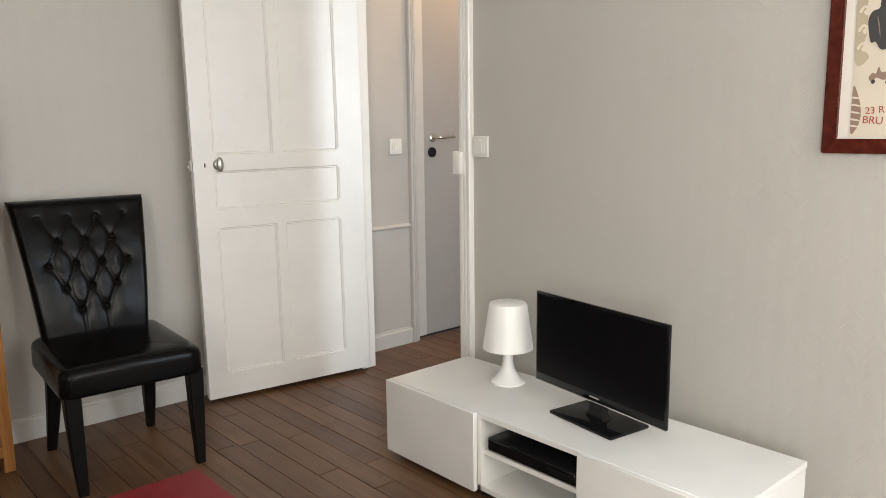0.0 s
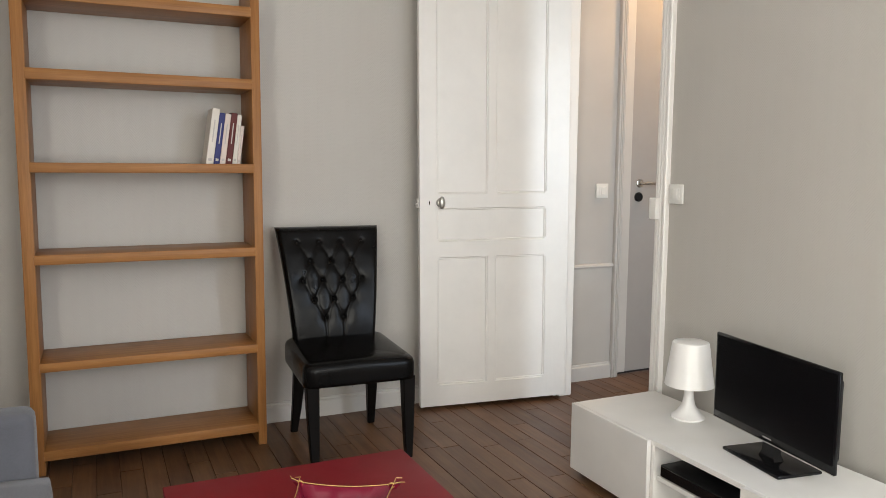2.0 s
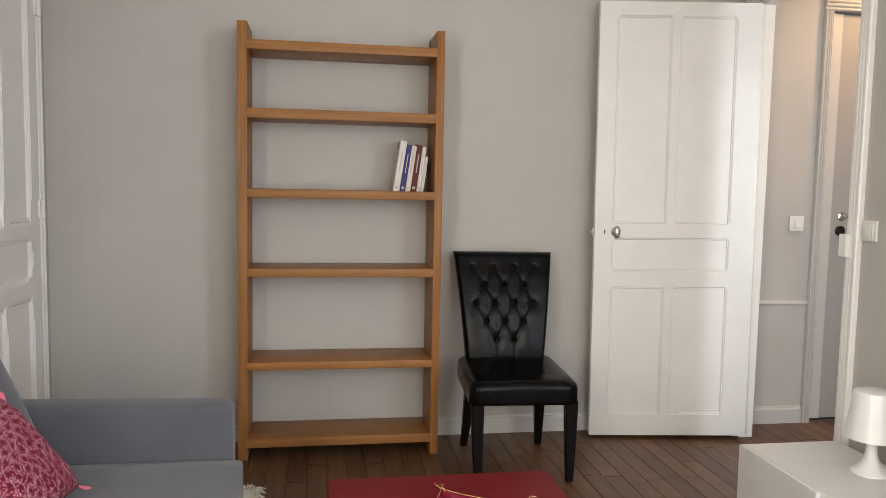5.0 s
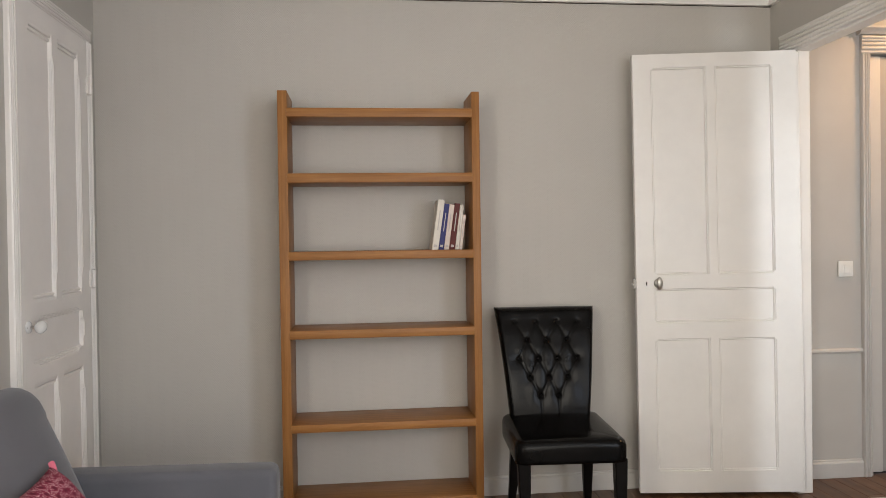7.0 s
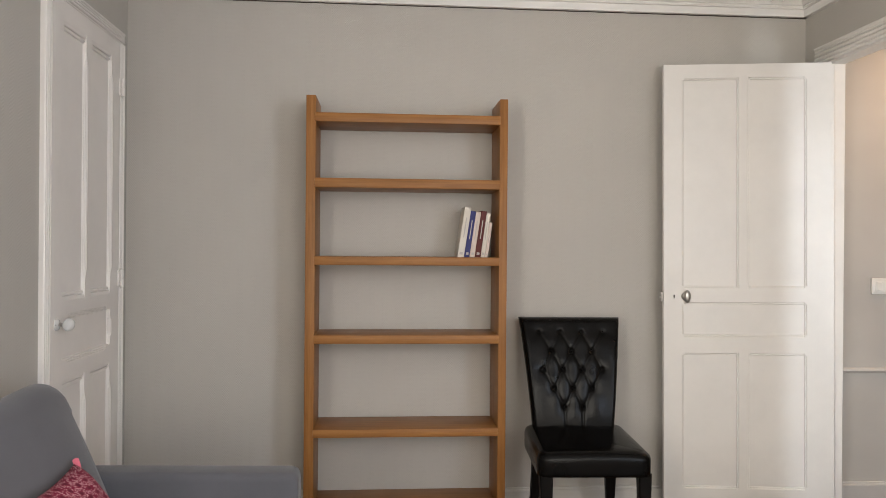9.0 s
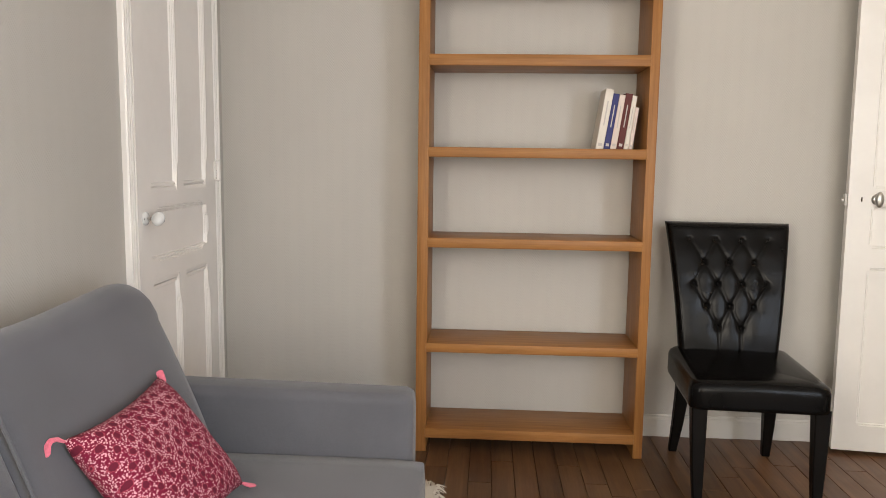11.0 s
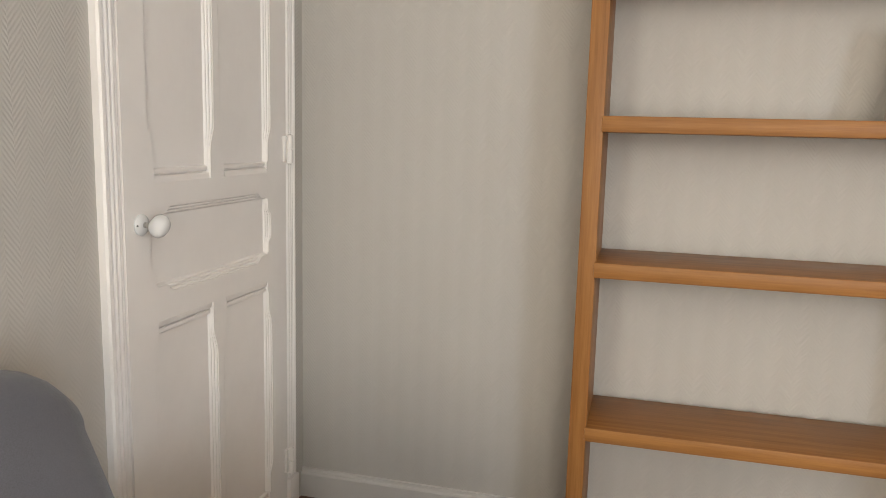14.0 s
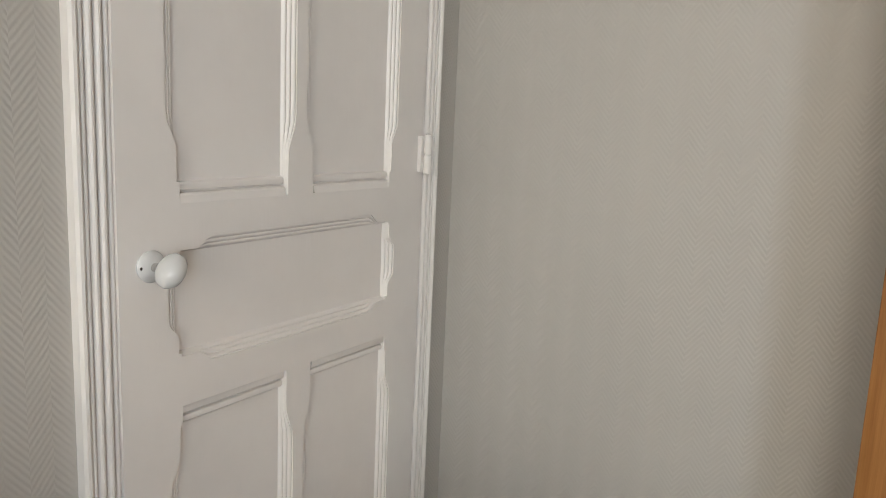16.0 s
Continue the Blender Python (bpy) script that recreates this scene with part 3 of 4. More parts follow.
# Entrance door in the hall.
door_h = thing("door_entrance", pose(HD_X0 + 0.004, Y_N + 0.02, 0.012), "plain grey painted flush entrance door, closed", "door", "", "structure")
part("leaf", boxes((0, HD_X1 - HD_X0 - 0.008, 0, 0.045, 0, HD_Z - 0.02), bevel=0.003), GREYDOOR, door_h)
# Overlap strip in a paler paint, standing for daylight on the door's left side.
part("edge_strip", boxes((0, 0.07, -0.006, -0.0005, 0, HD_Z - 0.02), bevel=0.002), BASE, door_h, "pale overlap strip, daylight put into its tone")
lev = part("lever_handle", tube([(0.135, -0.006, 1.10), (0.135, -0.045, 1.10), (0.142, -0.055, 1.10), (0.16, -0.058, 1.101), (0.25, -0.056, 1.104)], 0.008, 12), CHROME, door_h, "chrome lever handle")
part("lever_rose", lathe([(0.024, 0), (0.024, 0.006), (0.016, 0.009)], 24), CHROME, door_h).matrix_basis = pose(0.135, -0.001, 1.10, 90, 0, 0)
part("lock_cylinder", lathe([(0.027, 0), (0.027, 0.010), (0.021, 0.014), (0.019, 0.011), (0.008, 0.011)], 24), SATIN, door_h, "round black lock rosette with chrome rim").matrix_basis = pose(0.128, -0.001, 1.022, 90, 0, 0)


# ---- switches ----
def switch(m, label):
    root = thing("light_switch", m, label, "switch")
    part("plate", boxes((-0.04, 0.04, -0.009, 0, -0.04, 0.04), bevel=0.003, seg=2), PLASTIC_W, root)
    part("inset", boxes((-0.024, 0.024, -0.0115, -0.008, -0.024, 0.024), bevel=0.0015), PLASTIC_W, root)
    part("rocker", boxes((-0.012, 0.012, -0.0145, -0.011, -0.020, 0.020), bevel=0.0015), PLASTIC_W, root)
    return root


switch(pose(X_E - 0.001, 2.370, 1.094, 0, 0, -90), "square white rocker switch on the papered wall")
switch(pose(2.612, Y_N - 0.001, 1.072), "square white rocker switch on the hall wall")

# Door stop on the skirting.
stop = thing("door_stop", pose(-0.465, Y_N - 0.015, 0.032, 90, 0, 0), "small white rubber and wood door stop on the skirting", "door stop")
part("stem", lathe([(0.010, 0), (0.009, 0.026), (0.0085, 0.03)], 16), BEECH_Z, stop, "pale wooden stem")
part("tip", lathe([(0.0105, 0.029), (0.0115, 0.033), (0.011, 0.042), (0.008, 0.046)], 16), PLASTIC_W, stop, "white rubber tip")


# ---- bookcase ----
BX0, BX1, BY0, BY1, BH = -0.218, 0.681, 3.138, 3.392, 1.913
bookcase = thing("bookcase", pose(BX0, BY0, 0), "open-backed orange beech bookcase with six shelves, nearly empty", "bookcase")
BW, BD = BX1 - BX0, BY1 - BY0
part("upright", boxes((0.006, 0.048, 0, BD, 0, BH), bevel=0.0025, seg=2), BEECH_Z, bookcase)
part("upright", boxes((BW - 0.036, BW, 0, BD, 0, BH), bevel=0.0025, seg=2), BEECH_Z, bookcase)
for z, t in ((1.797, 0.040), (1.508, 0.042), (1.167, 0.038), (0.820, 0.038), (0.407, 0.036), (0.058, 0.040)):
    part("shelf", boxes((0.044, BW - 0.034, -0.004, BD - 0.002, z, z + t), bevel=0.003, seg=2), BEECH_X, bookcase)

# Books leaning on the third shelf.
BOOKS = [(0.030, 0.230, BOOK_W, "white paperback book leaning on its neighbours", True), (0.024, 0.212, BOOK_B, "blue paperback book with white spine lettering", True),
         (0.023, 0.208, BOOK_P, "cream paperback book on the shelf", True), (0.026, 0.213, BOOK_R, "dark red paperback book on the shelf", True), (0.018, 0.204, BOOK_W, "white paperback book on the shelf", True), (0.014, 0.160, BOOK_P, "small pale paperback book on the shelf", True)]
bx = 0.463
for i, (bt, bh, bmat, lab, marks) in enumerate(BOOKS):
    lean = 8.4 - 0.2 * i
    depth = 0.135 + 0.006 * ((i * 5) % 3)
    root = thing("book", pose(bx, 3.195 + 0.004 * ((i * 3) % 3), 1.2055, 0, lean, 0), lab, "book", "books on the shelf")
    c0, c1 = 0.0018, bt - 0.0018
    part("pages", boxes((c0, c1, 0.004, depth - 0.004, 0.003, bh - 0.003)), PAGES, root)
    bmk = boxes((0, c0, 0, depth, 0, bh), (c1, bt, 0, depth, 0, bh), (c0, c1, -0.0005, 0.0025, 0, bh), bevel=0.0006)
    cover = part("cover", bmk, bmat, root)
    if marks:
        ink = GREY_INK
        part("spine_title", boxes((bt * 0.42, bt * 0.58, -0.0012, -0.0004, bh * 0.40, bh * 0.80)), ink, cover, "spine title, not legible")
        part("spine_mark", boxes((bt * 0.25, bt * 0.75, -0.0012, -0.0004, bh * 0.06, bh * 0.11)), ink, cover)
    bx += bt / math.cos(radians(lean)) + 0.0006


# ---- chair ----
def tufts(u, v):
    """Depth of the buttoned back at u across (-1..1) and v up (0..1)."""
    d = 0.0
    rows = [(0.875, 4, 0.0), (0.715, 3, 0.0), (0.555, 4, 0.0), (0.395, 3, 0.0), (0.235, 2, 0.0)]
    pts = []
    for vv, k, _ in rows:
        for i in range(k):
            pts.append(((i - (k - 1) / 2) * 0.43, vv))
    for pu, pv in pts:
        r2 = ((u - pu) * 0.20) ** 2 + ((v - pv) * 0.5) ** 2
        d += 0.0048 * math.exp(-r2 / 0.00009) + 0.0040 * math.exp(-r2 / 0.0010)
    for a in range(len(pts)):
        for b in range(a):
            (u0, v0), (u1, v1) = pts[b], pts[a]
            if abs(u1 - u0) < 0.25 and 0.1 < abs(v1 - v0) < 0.2:
                dx, dy = (u1 - u0) * 0.2, (v1 - v0) * 0.5
                px, py = (u - u0) * 0.2, (v - v0) * 0.5
                L2 = dx * dx + dy * dy
                t = max(0.0, min(1.0, (px * dx + py * dy) / L2))
                r2 = (px - t * dx) ** 2 + (py - t * dy) ** 2
                d += 0.0020 * math.exp(-r2 / 0.000014) + 0.0016 * math.exp(-r2 / 0.00009)
    for pu in (-0.21, 0.21):
        if v < 0.235:
            d += 0.0022 * math.exp(-(((u - pu - 0.06 * (0.235 - v)) * 0.2) ** 2) / 0.00003)
    d += 0.0007 * math.sin(9 * u + 14 * v) * math.sin(7 * v - 5 * u) * smoothstep(0.0, 0.3, v)
    return d


chair = thing("dining_chair", pose(0.994, 2.992, 0, 0, 0, -3), "black leatherette dining chair with a buttoned back and dark legs", "chair")
# Seat: a soft padded block, wider at the front.
bm = bmesh.new()
N = 28
rings = []
for z, inset in ((0.334, 0.010), (0.338, 0.002), (0.350, 0.0), (0.402, 0.0), (0.418, 0.005), (0.428, 0.016), (0.433, 0.035), (0.436, 0.075), (0.437, 0.14)):
    ring = []
    for k in range(4 * N):
        side, f = divmod(k, N)
        f = f / N * 2 - 1
        x, y = ((f, -1), (1, f), (-f, 1), (-1, -f))[side]
        r = 0.10
        wx = 0.231 - 0.003 * (y + 1)
        px, py = x * (wx - inset), y * (0.245 - inset) - 0.008
        cx, cy = max(0, abs(x) - 0.88), max(0, abs(y) - 0.88)
        if cx and cy:
            px -= math.copysign(cx * cy * 1.6, x) * 0.5
            py -= math.copysign(cx * cy * 1.6, y) * 0.5
        ring.append((px, py, z + (0.004 * (1 - abs(x)) + 0.006 * (y + 1)) * (1 if z > 0.4 else 0)))
    rings.append(ring)
loft(bm, rings)
part("seat", bm, LEATHER, chair, smooth=60)
# Backrest: front sheet with tufts, rolled edges and a plain rear sheet.
bm = bmesh.new()
NU, NV = 96, 120


def back_point(u, v, rear):
    z = 0.405 + v * 0.52
    half = 0.184 + 0.046 * v + 0.008 * v ** 3
    y = 0.150 + 0.045 * v + 0.085 * v ** 2.2
    edge = max(0.0, abs(u) - 0.9) / 0.1
    top = max(0.0, v - 0.955) / 0.045
    bulge = math.sqrt(max(0.0, 1 - edge * edge)) * math.sqrt(max(0.0, 1 - top * top))
    t = 0.036 * bulge
    if rear:
        return (u * half - 0.007, y + 0.03 + 0.030 * bulge, z)
    return (u * half - 0.007, y + 0.03 - t + (tufts(u, v) * bulge), z)


grid = {}
for s in (0, 1):
    for i in range(NU + 1):
        for j in range(NV + 1):
            if s and (i in (0, NU) or j == NV):
                grid[s, i, j] = grid[0, i, j]
                continue
            grid[s, i, j] = bm.verts.new(back_point(2 * i / NU - 1, j / NV, s == 1))
    for i in range(NU):
        for j in range(NV):
            q = [grid[s, i, j], grid[s, i + 1, j], grid[s, i + 1, j + 1], grid[s, i, j + 1]]
            if len(set(q)) == 4:
                try:
                    bm.faces.new(q if s == 0 else q[::-1])
                except ValueError:
                    pass
chair_back = part("backrest", bm, LEATHER, chair, smooth=80)
for vv, k in ((0.875, 4), (0.715, 3), (0.555, 4), (0.395, 3), (0.235, 2)):
    for i in range(k):
        u = (i - (k - 1) / 2) * 0.43
        x, y, z = back_point(u, vv, False)
        b = part("button", lathe([(0.0062, 0), (0.0062, 0.003), (0.0045, 0.005), (0.001, 0.006)], 10), LEATHER, chair_back)
        b.matrix_basis = pose(x, y + 0.003, z, 90 + 12, 0, 0)


def leg(x, y, dx, dy, w0, w1):
    bm = bmesh.new()
    rings = []
    for z, f in ((0.0, 1.0), (0.12, 0.55), (0.24, 0.2), (0.345, 0.0)):
        w = (w1 + (w0 - w1) * (1 - f)) / 2
        cx, cy = x + dx * f, y + dy * f
        b = 0.004
        rings.append([(cx - w + b, cy - w, z), (cx + w - b, cy - w, z), (cx + w, cy - w + b, z), (cx + w, cy + w - b, z), (cx + w - b, cy + w, z), (cx - w + b, cy + w, z), (cx - w, cy + w - b, z), (cx - w, cy - w + b, z)])
    return loft(bm, rings)


for x, y, dx, dy in ((-0.194, -0.208, 0.008, -0.012), (0.205, -0.208, 0.0, -0.012), (-0.165, 0.180, -0.018, 0.065), (0.165, 0.180, 0.014, 0.065)):
    part("leg", leg(x, y, dx, dy, 0.052, 0.030), LEG, chair)


rnd = random.Random(5)
bm = bmesh.new()
for k in range(16):
    x = rnd.uniform(-0.12, 0.14)
    a = Vector((x, -0.238 + rnd.uniform(0, 0.02), 0.337))
    d = Vector((rnd.uniform(-0.02, 0.02), rnd.uniform(-0.004, 0.004), -rnd.uniform(0.004, 0.014)))
    tube([a, a + d * 0.6, a + d + Vector((rnd.uniform(-0.006, 0.006), 0, 0.001))], 0.0007, 4, bm)
tagged(part("frayed_lining", bm, LEG, chair, "frayed threads under the seat"), kind="stuff")


# ---- low TV unit and what stands on it ----
SX0, SY1, SH = 1.702, 2.338, 0.287
stand = thing("tv_unit", pose(SX0, SY1, 0), "low white television unit with plain doors and open middle bay", "tv unit")
SD, S1, S2, S3 = 0.405, -0.445, -0.852, -1.297
part("top_panel", boxes((0.018, SD, S3, 0, SH - 0.018, SH), bevel=0.0012), MELAMINE, stand)
part("bottom_panel", boxes((0.018, SD, S3 + 0.016, -0.016, 0.03, 0.046), bevel=0.001), MELAMINE, stand)
part("back_panel", boxes((SD - 0.006, SD - 0.001, S3 + 0.016, -0.016, 0.046, SH - 0.018)), MELAMINE, stand)
for y0, y1 in ((-0.016, 0.0), (S1 - 0.016, S1), (S2, S2 + 0.016), (S3, S3 + 0.016)):
    part("side_panel", boxes((0.018, SD - 0.007, y0, y1, 0.03, SH - 0.0185), bevel=0.001), MELAMINE, stand)
part("shelf", boxes((0.03, SD - 0.008, S2 + 0.0165, S1 - 0.0165, 0.150, 0.166), bevel=0.001), MELAMINE, stand)
part("door", boxes((0, 0.017, S1 - 0.002, 0, 0.026, SH), bevel=0.0015), FOIL, stand)
part("door", boxes((0, 0.017, S3, S2 + 0.002, 0.026, SH), bevel=0.0015), FOIL, stand)
for x in (0.06, SD - 0.05):
    for y in (-0.05, S1, S2, S3 + 0.05):
        part("foot", lathe([(0.018, 0.0), (0.02, 0.004), (0.016, 0.03)], 14), SATIN, stand).matrix_basis = pose(x, y, 0)

for y in (S1 - 0.05, S2 + 0.05):
    part("shelf_peg", lathe([(0.003, 0.0), (0.003, 0.004)], 10), JOINT, stand).matrix_basis = pose(0.045, y, 0.146)

stb = thing("set_top_box", pose(SX0 + 0.03, SY1 - 0.48, 0.1665), "black set-top box on the open shelf", "set-top box")
part("case", boxes((0, 0.20, -0.35, 0, 0.003, 0.044), bevel=0.004, seg=2), SATIN, stb)
stb_front = part("front_panel", boxes((-0.004, 0, -0.345, -0.005, 0.006, 0.041), bevel=0.0015), BLACK, stb, "gloss black front")
part("display", boxes((-0.0052, -0.004, -0.33, -0.25, 0.014, 0.031)), SATIN, stb_front)
for y in (-0.03, -0.32):
    part("foot", boxes((0.02, 0.04, y - 0.01, y + 0.01, 0, 0.003)), SATIN, stb)

tv_x, tv_y = 1.925, 1.592
TVW, TVH, TVZ = 0.540, 0.296, 0.062
tv = thing("television", pose(tv_x, tv_y, SH, 0, 0, -90 - 8.5), "flat black television on a gloss black stand", "television")
bezel = part("bezel", boxes((-TVW / 2, TVW / 2, -0.006, 0.005, TVZ, TVZ + TVH), bevel=0.0025, seg=2), BLACK, tv)
part("screen", boxes((-TVW / 2 + 0.008, TVW / 2 - 0.008, -0.0075, -0.0055, TVZ + 0.026, TVZ + TVH - 0.008)), SCREEN, bezel)
part("back_shell", boxes((-TVW / 2 + 0.03, TVW / 2 - 0.03, 0.005, 0.045, TVZ + 0.02, TVZ + TVH - 0.03), bevel=0.012, seg=2), SATIN, tv)
part("trim", boxes((-TVW / 2, TVW / 2, -0.0072, -0.004, TVZ - 0.0005, TVZ + 0.0025)), CHROME, bezel, "thin clear lower edge")
part("maker_mark", boxes((-0.02, 0.02, -0.0070, -0.0055, TVZ + 0.012, TVZ + 0.017)), CHROME, bezel, "small silver maker mark")
part("stand_base", boxes((-0.130, 0.130, -0.070, 0.090, 0, 0.011), bevel=0.004, seg=2), BLACK, tv)
bm = bmesh.new()
loft(bm, [[(x * s, y * s + 0.012, z) for x, y in ((-0.03, -0.015), (0.03, -0.015), (0.03, 0.015), (-0.03, 0.015))] for z, s in ((0.008, 1.25), (0.03, 0.9), (0.085, 0.8))])
part("neck", bm, BLACK, tv)

lamp = thing("table_lamp", pose(1.998, 2.022, SH), "small white plastic table lamp with a conical shade", "lamp")
part("base", lathe([(0.060, 0.0), (0.060, 0.006), (0.050, 0.014), (0.035, 0.03), (0.024, 0.05), (0.0185, 0.075), (0.017, 0.10), (0.021, 0.135), (0.026, 0.15)], 40), LAMP_W, lamp)
part("shade", lathe([(0.088, 0.124), (0.0875, 0.126), (0.066, 0.277), (0.063, 0.283), (0.058, 0.285), (0.002, 0.2855), (0.002, 0.2835), (0.058, 0.283), (0.0635, 0.276), (0.085, 0.126), (0.0865, 0.124)], 48), LAMP_W, lamp)


# ---- picture on the wall ----
PY0, PZ0, PW, PH = 1.099, 1.092, 0.60, 0.80
pic = thing("framed_poster", pose(X_E - 0.002, PY0, PZ0, 0, 0, -90), "old lithographed poster in a dark mahogany frame on the papered wall", "picture")
FW = 0.037
for name, q in (("frame_side", ((0, 0), (FW, FW), (FW, PH - FW), (0, PH))), ("frame_side", ((PW, 0), (PW, PH), (PW - FW, PH - FW), (PW - FW, FW))), ("frame_rail", ((0, 0), (PW, 0), (PW - FW, FW), (FW, FW))), ("frame_rail", ((0, PH), (FW, PH - FW), (PW - FW, PH - FW), (PW, PH)))):
    bm = bmesh.new()
    cx, cz = PW / 2, PH / 2
    outer = [0.016 if (p[0] in (0, PW) or p[1] in (0, PH)) else 0.024 for p in q]
    loft(bm, [[(p[0], 0, p[1]) for p in q], [(p[0], -o, p[1]) for p, o in zip(q, outer)]])
    bmesh.ops.bevel(bm, geom=list(bm.edges), offset=0.002, segments=2, affect="EDGES")
    part(name, bm, MAHOGANY, pic)
part("mount", boxes((FW - 0.003, PW - FW + 0.003, -0.010, -0.001, FW - 0.003, PH - FW + 0.003)), MAT_BOARD, pic)
A0 = FW + 0.028
part("print", boxes((A0, PW - A0, -0.0115, -0.0095, FW + 0.004, PH - A0)), POSTER, pic, "cream and sepia printed sheet")


def blot(pts, material, level, label=""):
    """A flat printed shape from a few outline points, rounded between them."""
    n = len(pts)
    ring = []
    for i in range(n):
        p0, p1, p2, p3 = (Vector(pts[(i + k - 1) % n]) for k in range(4))
        for s in range(5):
            t = s / 5
            ring.append(0.5 * ((2 * p1) + (p2 - p0) * t + (2 * p0 - 5 * p1 + 4 * p2 - p3) * t * t + (3 * p1 - p0 - 3 * p2 + p3) * t ** 3))
    bm = bmesh.new()
    bm.faces.new([bm.verts.new((p.x, -0.0118 - 0.0003 * level, p.y)) for p in ring])
    return part("printed_shape", bm, material, pic, label)


# Ornament down the sheet's edge, the dark figure, a small cart and a ribbed shell.
blot([(A0 + 0.001, 0.42), (A0 + 0.026, 0.42), (A0 + 0.022, 0.36), (A0 + 0.026, 0.30), (A0 + 0.018, 0.262), (A0 + 0.034, 0.236), (A0 + 0.001, 0.228)], INK_TAN, 1)
for z in (0.262, 0.305, 0.35):
    blot([(A0 + 0.004, z), (A0 + 0.016, z + 0.012), (A0 + 0.03, z + 0.002), (A0 + 0.022, z - 0.012), (A0 + 0.014, z - 0.004), (A0 + 0.02, z + 0.002), (A0 + 0.016, z + 0.006), (A0 + 0.008, z - 0.006)], POSTER, 2, "pale scroll ornament")
blot([(A0 + 0.026, 0.322), (A0 + 0.034, 0.345), (A0 + 0.05, 0.352), (A0 + 0.058, 0.375), (A0 + 0.12, 0.36), (A0 + 0.16, 0.30), (A0 + 0.13, 0.25), (A0 + 0.10, 0.262), (A0 + 0.062, 0.252), (A0 + 0.046, 0.272), (A0 + 0.034, 0.274)], INK_DARK, 3, "charcoal printed figure shape")
blot([(A0 + 0.046, 0.335), (A0 + 0.05, 0.31), (A0 + 0.056, 0.28), (A0 + 0.053, 0.31)], INK_SEPIA, 4)
blot([(A0 + 0.036, 0.186), (A0 + 0.044, 0.198), (A0 + 0.052, 0.196), (A0 + 0.058, 0.212), (A0 + 0.066, 0.198), (A0 + 0.088, 0.204), (A0 + 0.092, 0.188), (A0 + 0.07, 0.180), (A0 + 0.054, 0.186), (A0 + 0.044, 0.176)], INK_SEPIA, 1)
blot([(A0 + 0.042, 0.176), (A0 + 0.047, 0.182), (A0 + 0.052, 0.177), (A0 + 0.047, 0.171)], INK_DARK, 2)
blot([(A0 + 0.074, 0.174), (A0 + 0.080, 0.180), (A0 + 0.086, 0.174), (A0 + 0.080, 0.168)], INK_DARK, 2)
blot([(A0 + 0.002, 0.165), (A0 + 0.014, 0.148), (A0 + 0.022, 0.118), (A0 + 0.024, 0.09), (A0 + 0.016, 0.062), (A0 + 0.002, 0.055)], INK_SEPIA, 1)
for z in (0.142, 0.124, 0.106, 0.088, 0.072):
    blot([(A0 + 0.001, z), (A0 + 0.018, z - 0.003), (A0 + 0.022, z - 0.007), (A0 + 0.001, z - 0.004)], POSTER, 2)


def lettering(text, size, m, material, parent, label):
    cu = bpy.data.curves.new("lettering", "FONT")
    cu.body, cu.size, cu.extrude = text, size, 0.0003
    tmp = bpy.data.objects.new("lettering", cu)
    scene.collection.objects.link(tmp)
    me = bpy.data.meshes.new_from_object(tmp)
    bpy.data.objects.remove(tmp)
    me.materials.append(material)
    ob = new("lettering", me)
    ob.parent, ob.matrix_basis = parent, m
    ob["label"] = label
    return ob


lettering("23 R", 0.024, pose(A0 + 0.034, -0.0124, 0.098, 90, -4, 0), INK_RED, pic, "red hand-drawn letters")
lettering("BRU", 0.026, pose(A0 + 0.028, -0.0124, 0.076, 90, 4, 0), INK_RED, pic, "red hand-drawn letters")


# ---- coffee table and fabric tray ----
table = thing("coffee_table", pose(0.166, 0.985, 0), "low red lacquered coffee table", "table")
TW, TL, TH = 0.642, 0.90, 0.40
part("tabletop", boxes((0, TW, 0, TL, TH - 0.035, TH), bevel=0.003, seg=2), RED, table)
for x in (0.0, TW - 0.05):
    for y in (0.0, TL - 0.05):
        part("leg", boxes((x + 0.004, x + 0.046, y + 0.004, y + 0.046, 0, TH - 0.035), bevel=0.002), RED, table)

tray = thing("fabric_tray", pose(0.5, 1.492, TH, 0, 0, -27), "wine-red fabric tray with corners tied by gold cord", "tray")
TS = 0.112
bm = bmesh.new()
NT = 40


def tray_ring(f, z, sag):
    ring = []
    for k in range(4 * NT):
        side, a = divmod(k, NT)
        a = a / NT * 2 - 1
        x, y = ((a, -1), (1, a), (-a, 1), (-1, -a))[side]
        mid = 1 - a * a
        w = 0.0022 * math.sin(9 * a + side * 2) * mid
        ring.append((x * (f - (0.010 * mid if sag else 0) * (1 if abs(x) == 1 else 0)) + w, y * (f - (0.010 * mid if sag else 0) * (1 if abs(y) == 1 else 0)) + w, z - sag * mid))
    return ring


